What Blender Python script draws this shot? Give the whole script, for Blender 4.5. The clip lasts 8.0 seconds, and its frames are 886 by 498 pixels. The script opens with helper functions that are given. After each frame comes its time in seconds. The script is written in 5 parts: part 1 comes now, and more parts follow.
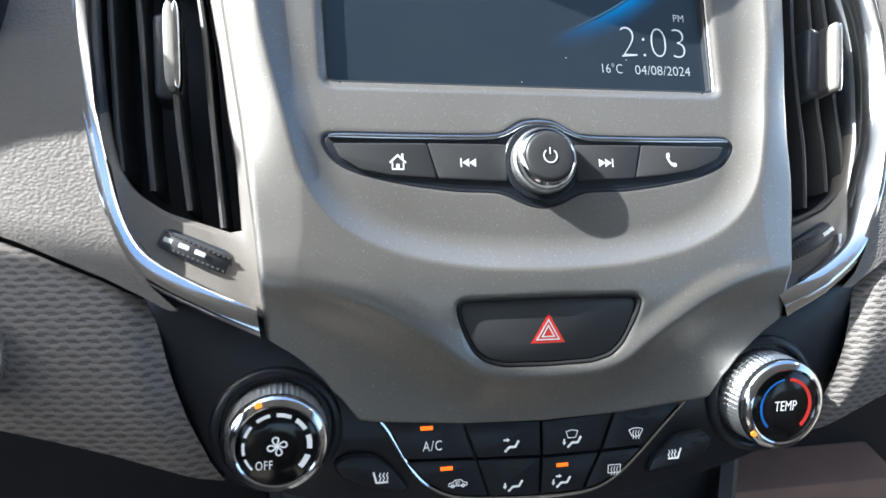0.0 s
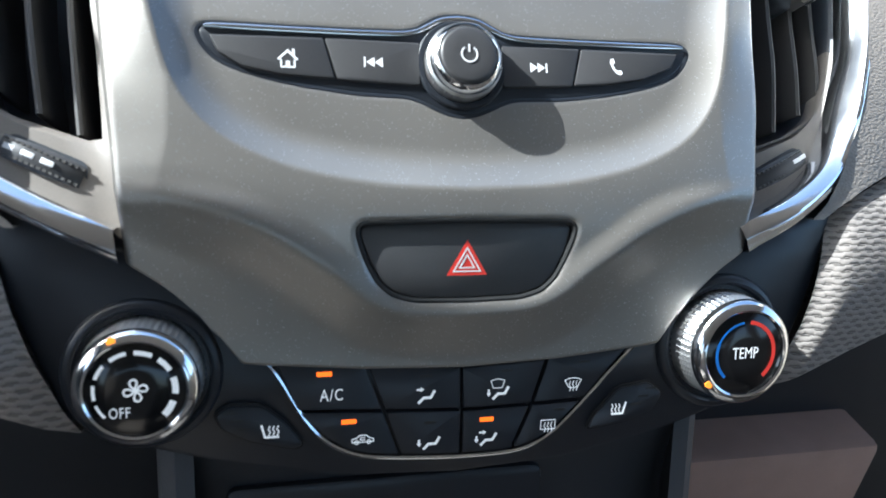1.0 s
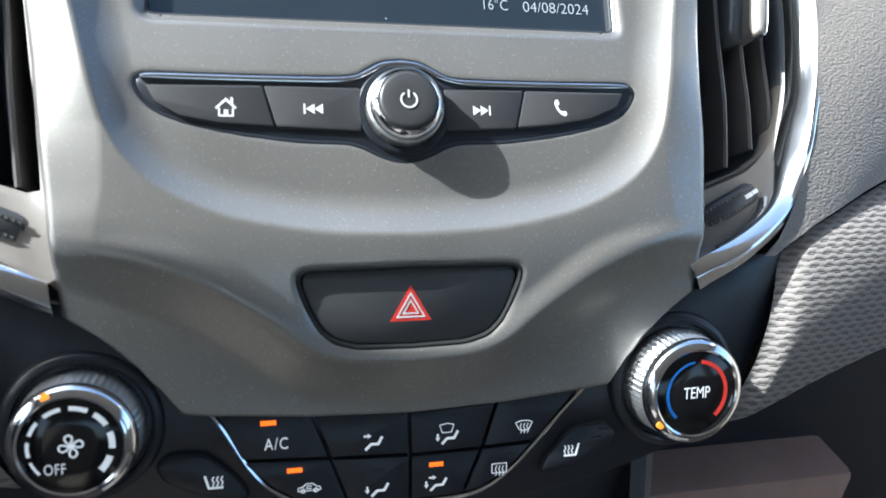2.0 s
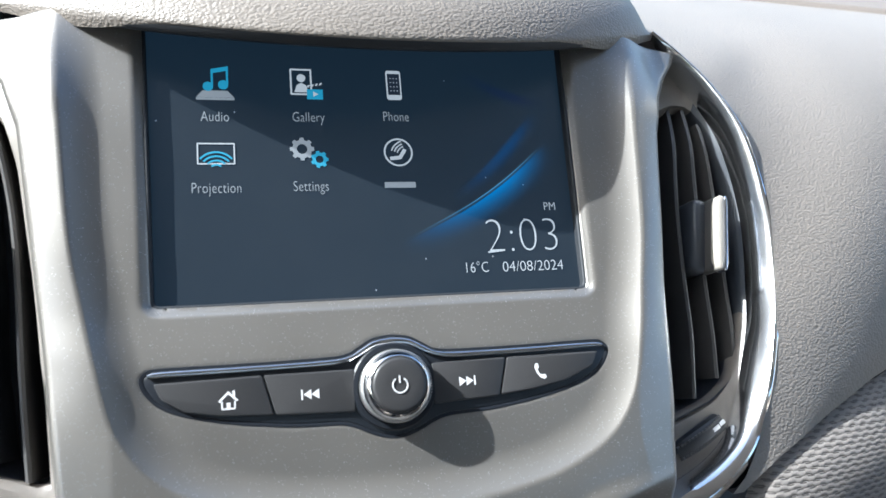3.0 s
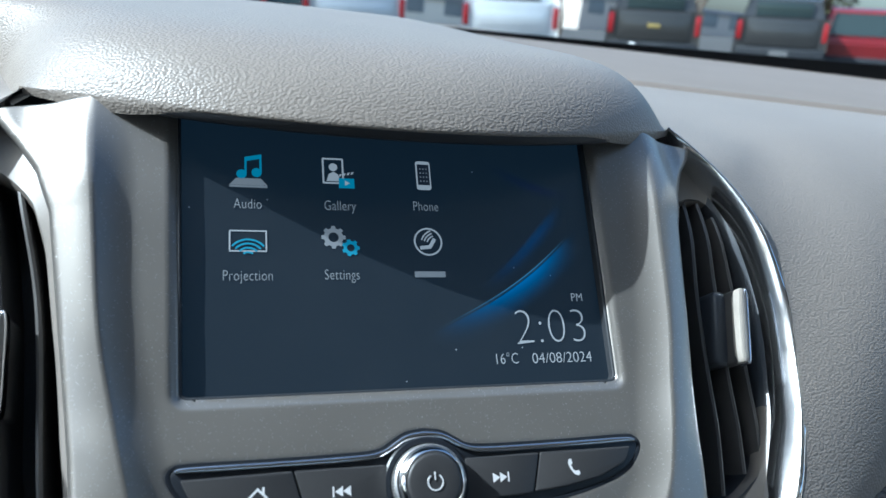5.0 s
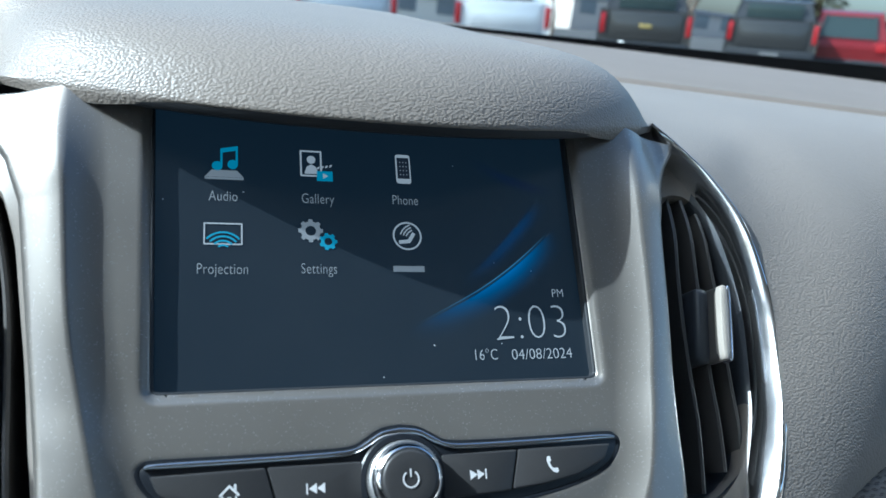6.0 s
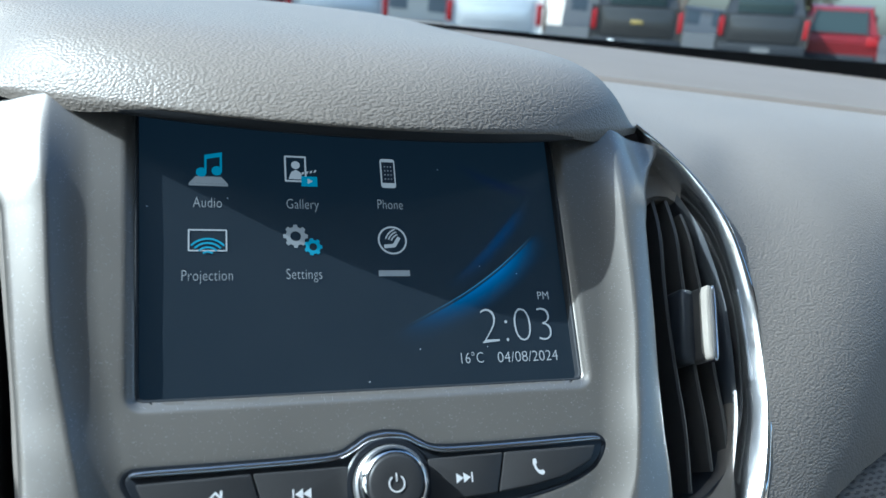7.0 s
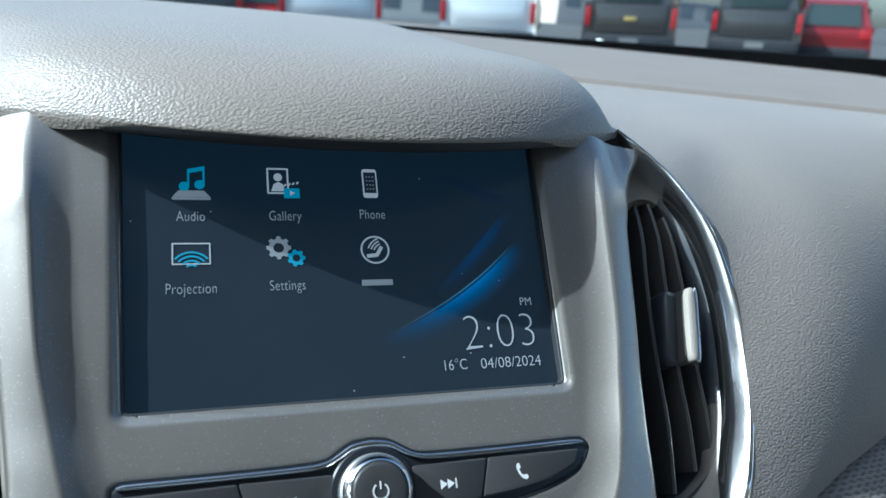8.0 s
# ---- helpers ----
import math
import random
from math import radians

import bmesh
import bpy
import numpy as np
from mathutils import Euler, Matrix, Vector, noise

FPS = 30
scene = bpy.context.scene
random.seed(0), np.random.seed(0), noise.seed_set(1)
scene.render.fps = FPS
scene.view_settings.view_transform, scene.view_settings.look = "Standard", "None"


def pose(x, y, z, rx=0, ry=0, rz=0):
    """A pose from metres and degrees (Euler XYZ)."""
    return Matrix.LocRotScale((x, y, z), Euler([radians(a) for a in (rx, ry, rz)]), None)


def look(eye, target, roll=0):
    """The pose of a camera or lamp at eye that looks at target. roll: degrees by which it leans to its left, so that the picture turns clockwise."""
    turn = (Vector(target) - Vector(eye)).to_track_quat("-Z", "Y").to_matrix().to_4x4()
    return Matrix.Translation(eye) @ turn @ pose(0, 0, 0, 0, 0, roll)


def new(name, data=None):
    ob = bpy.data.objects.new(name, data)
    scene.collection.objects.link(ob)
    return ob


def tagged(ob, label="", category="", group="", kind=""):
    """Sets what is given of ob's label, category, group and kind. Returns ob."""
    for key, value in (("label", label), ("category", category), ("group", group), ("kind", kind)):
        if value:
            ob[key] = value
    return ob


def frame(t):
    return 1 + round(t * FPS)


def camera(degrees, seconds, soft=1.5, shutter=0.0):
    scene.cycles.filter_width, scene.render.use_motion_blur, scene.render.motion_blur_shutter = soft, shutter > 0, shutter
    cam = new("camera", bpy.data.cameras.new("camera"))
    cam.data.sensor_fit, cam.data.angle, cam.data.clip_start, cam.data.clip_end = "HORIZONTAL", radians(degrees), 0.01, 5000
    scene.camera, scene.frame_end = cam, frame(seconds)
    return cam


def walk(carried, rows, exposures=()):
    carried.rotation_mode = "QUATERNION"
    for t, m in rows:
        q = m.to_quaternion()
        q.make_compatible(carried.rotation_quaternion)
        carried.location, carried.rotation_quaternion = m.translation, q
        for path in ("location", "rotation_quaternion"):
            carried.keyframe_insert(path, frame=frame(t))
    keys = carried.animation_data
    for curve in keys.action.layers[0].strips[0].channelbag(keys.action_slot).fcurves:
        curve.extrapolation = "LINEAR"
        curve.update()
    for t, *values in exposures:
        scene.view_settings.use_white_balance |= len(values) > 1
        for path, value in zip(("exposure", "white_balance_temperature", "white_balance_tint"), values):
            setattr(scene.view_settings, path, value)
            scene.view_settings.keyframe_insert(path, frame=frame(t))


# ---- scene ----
cam = camera(60.6, 8.0)
cam.data.dof.use_dof, cam.data.dof.focus_distance, cam.data.dof.aperture_fstop = True, 0.325, 13.0
PATH = [
    (0, (-0.105, 0.089, 1.082), (0.342, 1.797, 0.144), 5.9),
    (0.5, (-0.078, 0.097, 1.059), (0.397, 1.79, 0.107), 6.4),
    (1, (-0.066, 0.108, 1.044), (0.396, 1.797, 0.079), 6.5),
    (1.2, (-0.062, 0.111, 1.038), (0.389, 1.807, 0.079), 6.2),
    (2.3, (-0.046, 0.11, 1.07), (0.431, 1.825, 0.159), 5.3),
    (2.5, (-0.049, 0.112, 1.085), (0.442, 1.833, 0.192), 5.3),
    (2.8, (-0.055, 0.123, 1.117), (0.454, 1.847, 0.24), 5.3),
    (3, (-0.054, 0.132, 1.134), (0.478, 1.873, 0.305), 5.4),
    (3.5, (-0.057, 0.145, 1.133), (0.51, 1.914, 0.392), 5.3),
    (4, (-0.076, 0.138, 1.137), (0.502, 1.937, 0.482), 5.5),
    (4.5, (-0.076, 0.139, 1.136), (0.508, 1.946, 0.51), 6.2),
    (6, (-0.069, 0.142, 1.132), (0.553, 1.938, 0.509), 7.2),
    (6.5, (-0.068, 0.141, 1.134), (0.564, 1.932, 0.508), 7.1),
    (7, (-0.066, 0.141, 1.135), (0.571, 1.93, 0.508), 6.8),
    (7.5, (-0.064, 0.139, 1.136), (0.575, 1.928, 0.512), 6.3),
    (8, (-0.061, 0.137, 1.14), (0.58, 1.924, 0.513), 5.8),
]
walk(cam, [(t, look(eye, target, roll)) for t, eye, target, roll in PATH], [(0, 1.88, 5800, 5), (1.2, 1.86, 5650, 3), (2.5, 1.8, 5700, 4), (3.1, 1.55, 5750, 5), (3.6, 1.16, 5650, 4), (4.0, 0.93, 5700, 4), (4.5, 0.88, 5420, 2), (6, 0.86, 5150, -2), (8, 0.86, 5150, -3)])

# world, sun and exposure
SUN_TO = Vector((-25.0, 4.0, 22.0)).normalized()
world = bpy.data.worlds.new("sky")
scene.world = world
world.use_nodes = True
wn = world.node_tree.nodes
sky = wn.new("ShaderNodeTexSky")
sky.sky_type = "NISHITA"
sky.sun_disc = False
sky.sun_elevation = math.asin(SUN_TO.z)
sky.sun_rotation = math.atan2(SUN_TO.x, SUN_TO.y)
sky.dust_density = 3.5
wn["Background"].inputs["Strength"].default_value = 0.135
world.node_tree.links.new(sky.outputs[0], wn["Background"].inputs["Color"])
sun = new("sun", bpy.data.lights.new("sun", "SUN"))
sun.data.energy, sun.data.angle, sun.data.color = 4.2, radians(0.55), (1.0, 0.965, 0.915)
sun.matrix_world = look(SUN_TO * 5, (0, 0, 0))


# ---- materials ----
def material(name, color, rough=0.5, metal=0.0, **kw):
    m = bpy.data.materials.new(name)
    m.use_nodes = True
    b = m.node_tree.nodes["Principled BSDF"]
    b.inputs["Base Color"].default_value = (*color, 1)
    b.inputs["Roughness"].default_value = rough
    b.inputs["Metallic"].default_value = metal
    for key, value in kw.items():
        b.inputs[key.replace("_", " ")].default_value = value
    return m


def node(m, kind, **kw):
    n = m.node_tree.nodes.new("ShaderNode" + kind)
    for key, value in kw.items():
        if key in n.inputs:
            n.inputs[key].default_value = value
    return n


def link(m, a, b):
    m.node_tree.links.new(a, b)


def bsdf(m):
    return m.node_tree.nodes["Principled BSDF"]


def coords(m, kind="Object"):
    return node(m, "TexCoord").outputs[kind]


def vary_color(m, color, amount=0.12, scale=30.0, speck=0.0):
    """Slow stains and fine mottling round one base colour."""
    co = coords(m)
    a = node(m, "TexNoise", Scale=scale, Detail=4.0)
    b = node(m, "TexNoise", Scale=scale * 40, Detail=2.0)
    link(m, co, a.inputs["Vector"]), link(m, co, b.inputs["Vector"])
    mix = node(m, "Math")
    mix.operation = "MULTIPLY_ADD"
    link(m, a.outputs[0], mix.inputs[0])
    mix.inputs[1].default_value = 0.6
    half = node(m, "Math")
    half.operation = "MULTIPLY"
    half.inputs[1].default_value = 0.4
    link(m, b.outputs[0], half.inputs[0])
    link(m, half.outputs[0], mix.inputs[2])
    ramp = node(m, "ValToRGB")
    e = ramp.color_ramp.elements
    e[0].position, e[1].position = 0.3, 0.7
    e[0].color = (*[c * (1 - amount) for c in color], 1)
    e[1].color = (*[min(1, c * (1 + amount)) for c in color], 1)
    link(m, mix.outputs[0], ramp.inputs[0])
    link(m, ramp.outputs[0], bsdf(m).inputs["Base Color"])
    return ramp


def add_bump(m, height, strength=0.3, distance=0.0005):
    bump = node(m, "Bump", Strength=strength, Distance=distance)
    link(m, height, bump.inputs["Height"])
    link(m, bump.outputs[0], bsdf(m).inputs["Normal"])
    return bump


def leather(name, color, grain=750.0, strength=0.5, rough=0.56, gloss=0.45):
    """Pebbled skin: soft uneven domes with fine creases between them, over slow unevenness."""
    m = material(name, color, rough, Specular_IOR_Level=gloss)
    vary_color(m, color, 0.07, 12.0)
    co = coords(m)
    warp = node(m, "TexNoise", Scale=grain * 0.45, Detail=3.0)
    link(m, co, warp.inputs["Vector"])
    push = node(m, "VectorMath")
    push.operation = "MULTIPLY_ADD"
    push.inputs[1].default_value = (0.5 / grain,) * 3
    link(m, warp.outputs["Color"], push.inputs[0])
    link(m, co, push.inputs[2])
    stretch = node(m, "Mapping")
    stretch.inputs["Rotation"].default_value = (0.3, 0.2, 0.5)
    stretch.inputs["Scale"].default_value = (0.75, 1.0, 1.15)
    link(m, push.outputs[0], stretch.inputs["Vector"])
    v = node(m, "TexVoronoi", Scale=grain, Randomness=1.0)
    v.feature = "SMOOTH_F1"
    v.inputs["Smoothness"].default_value = 0.35
    link(m, stretch.outputs[0], v.inputs["Vector"])
    slow = node(m, "TexNoise", Scale=grain * 0.3, Detail=4.0)
    link(m, co, slow.inputs["Vector"])
    tall = node(m, "Math")
    tall.operation = "MULTIPLY_ADD"
    tall.inputs[1].default_value = 0.12
    dome = node(m, "Math")
    dome.operation = "SUBTRACT"
    dome.inputs[0].default_value = 1.0
    link(m, v.outputs["Distance"], dome.inputs[1])
    link(m, slow.outputs[0], tall.inputs[0])
    link(m, dome.outputs[0], tall.inputs[2])
    add_bump(m, tall.outputs[0], strength, 0.0006)
    return m


def metallic_paint(name, color, metal=0.5, rough=0.42):
    """Satin metallic paint with sparse bright flakes and a slow change of gloss."""
    m = material(name, color, rough, metal, Coat_Weight=0.5, Coat_Roughness=0.15)
    co = coords(m)
    v = node(m, "TexVoronoi", Scale=4600.0)
    link(m, co, v.inputs["Vector"])
    sep = node(m, "SeparateColor")
    link(m, v.outputs["Color"], sep.inputs[0])
    gate = node(m, "Math")
    gate.operation = "GREATER_THAN"
    gate.inputs[1].default_value = 0.99
    link(m, sep.outputs[0], gate.inputs[0])
    off = node(m, "VectorMath")
    off.operation = "SUBTRACT"
    off.inputs[1].default_value = (0.5, 0.5, 0.5)
    link(m, v.outputs["Color"], off.inputs[0])
    size = node(m, "Math")
    size.operation = "MULTIPLY_ADD"
    size.inputs[1].default_value = 0.4
    size.inputs[2].default_value = 0.03
    link(m, gate.outputs[0], size.inputs[0])
    sc = node(m, "VectorMath")
    sc.operation = "SCALE"
    link(m, off.outputs[0], sc.inputs[0])
    link(m, size.outputs[0], sc.inputs["Scale"])
    geo = node(m, "NewGeometry")
    addn = node(m, "VectorMath")
    addn.operation = "ADD"
    link(m, geo.outputs["Normal"], addn.inputs[0])
    link(m, sc.outputs[0], addn.inputs[1])
    nrm = node(m, "VectorMath")
    nrm.operation = "NORMALIZE"
    link(m, addn.outputs[0], nrm.inputs[0])
    link(m, nrm.outputs[0], bsdf(m).inputs["Normal"])
    slow = node(m, "TexNoise", Scale=25.0, Detail=4.0)
    link(m, co, slow.inputs["Vector"])
    ramp = node(m, "ValToRGB")
    e = ramp.color_ramp.elements
    e[0].position, e[1].position = 0.3, 0.75
    e[0].color, e[1].color = (*[c * 0.95 for c in color], 1), (*[c * 1.04 for c in color], 1)
    link(m, slow.outputs[0], ramp.inputs[0])
    mix = node(m, "MixRGB")
    mix.inputs[2].default_value = (0.6, 0.59, 0.57, 1)
    link(m, gate.outputs[0], mix.inputs[0])
    link(m, ramp.outputs[0], mix.inputs[1])
    link(m, mix.outputs[0], bsdf(m).inputs["Base Color"])
    rr = node(m, "MapRange")
    rr.inputs["To Min"].default_value, rr.inputs["To Max"].default_value = rough - 0.05, rough + 0.06
    link(m, slow.outputs[0], rr.inputs[0])
    link(m, rr.outputs[0], bsdf(m).inputs["Roughness"])
    return m


def plastic(name, color, rough=0.45, grain=1800.0, strength=0.12):
    m = material(name, color, rough)
    vary_color(m, color, 0.1, 40.0)
    n = node(m, "TexNoise", Scale=grain, Detail=2.0)
    link(m, coords(m), n.inputs["Vector"])
    add_bump(m, n.outputs[0], strength, 0.0003)
    return m


def fabric(name, color):
    """Coarse weave: horizontal ribs that step up and down, laid out in millimetres by the UV map."""
    m = material(name, color, 0.9)
    uv = coords(m, "UV")
    wob = node(m, "TexNoise", Scale=0.35, Detail=2.0)
    link(m, uv, wob.inputs["Vector"])
    add = node(m, "VectorMath")
    add.operation = "MULTIPLY_ADD"
    add.inputs[1].default_value = (2.2, 0.8, 0.0)
    link(m, wob.outputs["Color"], add.inputs[0])
    link(m, uv, add.inputs[2])
    sep = node(m, "SeparateXYZ")
    link(m, add.outputs[0], sep.inputs[0])

    def calc(op, a, b=None, c=None):
        n = node(m, "Math")
        n.operation = op
        for k, x in enumerate((a, b, c)):
            if x is None:
                continue
            if isinstance(x, (int, float)):
                n.inputs[k].default_value = x
            else:
                link(m, x, n.inputs[k])
        return n.outputs[0]
    rows = calc("MULTIPLY", sep.outputs[1], math.pi / 2.5)
    parity = calc("FLOORED_MODULO", calc("FLOOR", calc("DIVIDE", sep.outputs[1], 2.5)), 2.0)
    wave = calc("SINE", calc("MULTIPLY_ADD", sep.outputs[0], 2 * math.pi / 6.8, calc("MULTIPLY", parity, 2.2)))
    step = calc("MAXIMUM", calc("MINIMUM", calc("MULTIPLY", wave, 3.0), 1.0), -1.0)
    rib = calc("ABSOLUTE", calc("SINE", calc("MULTIPLY_ADD", step, 0.42, rows)))
    rib = calc("POWER", rib, 0.6)
    fine = node(m, "TexNoise", Scale=5.0, Detail=3.0)
    link(m, uv, fine.inputs["Vector"])
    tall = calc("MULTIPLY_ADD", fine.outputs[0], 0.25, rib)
    # shade between the ribs put into the colour: gaps darker, crowns lighter
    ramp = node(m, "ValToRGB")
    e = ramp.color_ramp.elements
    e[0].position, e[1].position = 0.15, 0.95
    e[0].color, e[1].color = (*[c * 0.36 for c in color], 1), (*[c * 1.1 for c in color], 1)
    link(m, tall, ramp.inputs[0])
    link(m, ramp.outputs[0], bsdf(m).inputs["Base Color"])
    add_bump(m, tall, 0.6, 0.0009)
    return m


def glowing(name, color, strength, base=(0.02, 0.02, 0.02)):
    m = material(name, base, 0.4)
    bsdf(m).inputs["Emission Color"].default_value = (*color, 1)
    bsdf(m).inputs["Emission Strength"].default_value = strength
    return m


SILVER = metallic_paint("satin_silver", (0.28, 0.263, 0.241), 0.6, 0.38)
SILVER_SMOOTH = plastic("vent_satin_grey", (0.23, 0.205, 0.18), 0.4, 1500.0, 0.05)
CHROME = material("chrome", (0.82, 0.83, 0.85), 0.07, 1.0)
rn = node(CHROME, "TexNoise", Scale=90.0, Detail=5.0)
link(CHROME, coords(CHROME), rn.inputs["Vector"])
rm = node(CHROME, "MapRange")
rm.inputs["To Min"].default_value, rm.inputs["To Max"].default_value = 0.06, 0.17
link(CHROME, rn.outputs[0], rm.inputs[0])
link(CHROME, rm.outputs[0], bsdf(CHROME).inputs["Roughness"])
BLACK = plastic("black_plastic", (0.016, 0.019, 0.025), 0.34)
BUTTON = plastic("button_black", (0.048, 0.047, 0.048), 0.42, 2500.0, 0.06)
CLIMATE_KEY = plastic("climate_key_black", (0.017, 0.02, 0.026), 0.36, 2500.0, 0.05)
GLOSS = material("gloss_black", (0.008, 0.008, 0.009), 0.12)
VENT_DARK = plastic("vent_dark", (0.06, 0.066, 0.076), 0.36, 1800.0, 0.04)
SLAT = plastic("vane_grey", (0.09, 0.086, 0.082), 0.36)
LEATHER = leather("dash_leather", (0.25, 0.222, 0.194), 950.0, 0.46, 0.39, 0.34)
LEATHER_SIDE = leather("side_leather", (0.232, 0.208, 0.185), 900.0, 0.4, 0.52, 0.5)
STRIP = leather("defroster_strip", (0.185, 0.16, 0.14), 700.0, 0.2, 0.65, 0.3)
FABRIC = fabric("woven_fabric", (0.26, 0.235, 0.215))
CONSOLE = plastic("console_grey", (0.06, 0.065, 0.075), 0.55, 700.0, 0.5)
GLOVE = plastic("glovebox_taupe", (0.42, 0.29, 0.24), 0.7, 900.0, 0.4)
DARK = plastic("dark_trim", (0.022, 0.025, 0.03), 0.6)
WHITE = material("print_white", (0.8, 0.8, 0.8), 0.5)
BACKLIT = glowing("backlit_white", (1.0, 1.0, 1.0), 0.1, (0.8, 0.8, 0.8))
RED = material("print_red", (0.75, 0.045, 0.03), 0.4)
BLUE = material("print_blue", (0.02, 0.16, 0.55), 0.4)
LED = glowing("led_orange", (1.0, 0.13, 0.005), 0.6, (0.35, 0.05, 0.005))
LED_OFF = material("led_off", (0.02, 0.019, 0.018), 0.3)
SEAM = material("seam_dark", (0.012, 0.012, 0.012), 0.8)

MM = 0.001

from mathutils.geometry import tessellate_polygon

# ---- shape helpers: (u, v, d) are millimetres across, up along and out of the sloping stack ----
PROFILE = [(287, 835), (299, 869), (305, 884), (322, 929), (338, 955), (358, 982), (374.5, 1000), (391, 1020), (410, 1043), (433, 1072), (455.5, 1100), (479, 1130)]


def catmull(pts, n=12, closed=False):
    """A smooth curve through points of any dimension."""
    p = np.array(pts, float)
    k = len(p)
    if closed:
        q = np.vstack([p[-1], p, p[0], p[1]])
        spans = k
    else:
        q = np.vstack([2 * p[0] - p[1], p, 2 * p[-1] - p[-2]])
        spans = k - 1
    out = []
    for i in range(1, spans + 1):
        a, b, c, e = q[i - 1], q[i], q[i + 1], q[i + 2]
        for j in range(n):
            t = j / n
            out.append(0.5 * (2 * b + (c - a) * t + (2 * a - 5 * b + 4 * c - e) * t * t + (3 * b - a - 3 * c + e) * t ** 3))
    if not closed:
        out.append(q[-2])
    return np.array(out)


CURVE = catmull(PROFILE, 20)
ARC = np.r_[0, np.cumsum(np.hypot(*np.diff(CURVE, axis=0).T))]
ARC = ARC - np.interp(929, CURVE[:, 1], ARC)
TAN = np.gradient(CURVE, axis=0)
TAN = TAN / np.hypot(TAN[:, 0], TAN[:, 1])[:, None]


def ease(x):
    x = min(1.0, max(0.0, x))
    return x * x * (3 - 2 * x)


def sag(u, v):
    """How far the dashboard falls back beside the stack."""
    s = max(abs(u) - 112.0, 0.0) / 56.0
    top = -12.0 * ease((v - 150) / 55.0) * ease((abs(u) - 112) / 28.0)
    return top + (-4.0 * s * s if s < 2.5 else -25.0 - 20.0 * (s - 2.5))


def G(u, v, d=0.0):
    """The place in metres of a point of the stack."""
    d = d + sag(u, v)
    y, z = np.interp(v, ARC, CURVE[:, 0]), np.interp(v, ARC, CURVE[:, 1])
    ty, tz = np.interp(v, ARC, TAN[:, 0]), np.interp(v, ARC, TAN[:, 1])
    over = v - ARC[-1] if v > ARC[-1] else (v - ARC[0] if v < ARC[0] else 0.0)
    y, z = y + over * ty, z + over * tz
    return Vector((u * MM, (y - d * tz) * MM, (z + d * ty) * MM))


def frame_at(u, v, d=0.0):
    """Matrix with x across, y up the slope and z outwards."""
    o = G(u, v, d)
    ey = (G(u, v + 1, d) - G(u, v - 1, d)).normalized()
    ex = (G(u + 1, v, d) - G(u - 1, v, d)).normalized()
    ez = ex.cross(ey).normalized()
    ey = ez.cross(ex)
    m = Matrix((ex, ey, ez)).transposed().to_4x4()
    m.translation = o
    return m


def build(verts, faces, smooth=True, uvs=None):
    bm = bmesh.new()
    vs = [bm.verts.new(v) for v in verts]
    layer = bm.loops.layers.uv.new("UVMap") if uvs is not None else None
    for f in faces:
        if len(set(f)) < 3:
            continue
        try:
            face = bm.faces.new([vs[i] for i in f])
        except ValueError:
            continue
        face.smooth = smooth
        if layer:
            for loop, i in zip(face.loops, f):
                loop[layer].uv = uvs[i]
    return bm


def grid_faces(rows, cols, wrap=False):
    out = []
    for j in range(rows - 1):
        for i in range(cols if wrap else cols - 1):
            k = (i + 1) % cols
            out.append((j * cols + i, j * cols + k, (j + 1) * cols + k, (j + 1) * cols + i))
    return out


def thing(name, label, category, at=(0, 0, 0), group="", kind=""):
    ob = new(name)
    ob.location = at
    ob.empty_display_size = 0.01
    return tagged(ob, label, category, group, kind)


def root(ob):
    while ob.parent:
        ob = ob.parent
    return ob


def part(name, bm, mat, parent, label="", auto=True):
    """One mesh under a thing or under a part; its points are given in the world."""
    bmesh.ops.recalc_face_normals(bm, faces=bm.faces[:])
    me = bpy.data.meshes.new(name)
    bm.to_mesh(me)
    bm.free()
    if auto:
        me.set_sharp_from_angle(angle=radians(38))
    me.materials.append(mat)
    ob = new(name, me)
    if parent is not None:
        ob.parent = parent
        ob.matrix_parent_inverse = Matrix.Translation(-root(parent).location)
        if parent.parent is not None:
            ob.matrix_parent_inverse = Matrix.Identity(4)
    if label:
        tagged(ob, label)
    return ob


def solid(name, bm, mat, label, category, group="", kind=""):
    return tagged(part(name, bm, mat, None), label, category, group, kind)


def fill(outline):
    """Triangles that fill an outline, hollows included."""
    return tessellate_polygon([[Vector((float(p[0]), float(p[1]), 0.0)) for p in outline]])


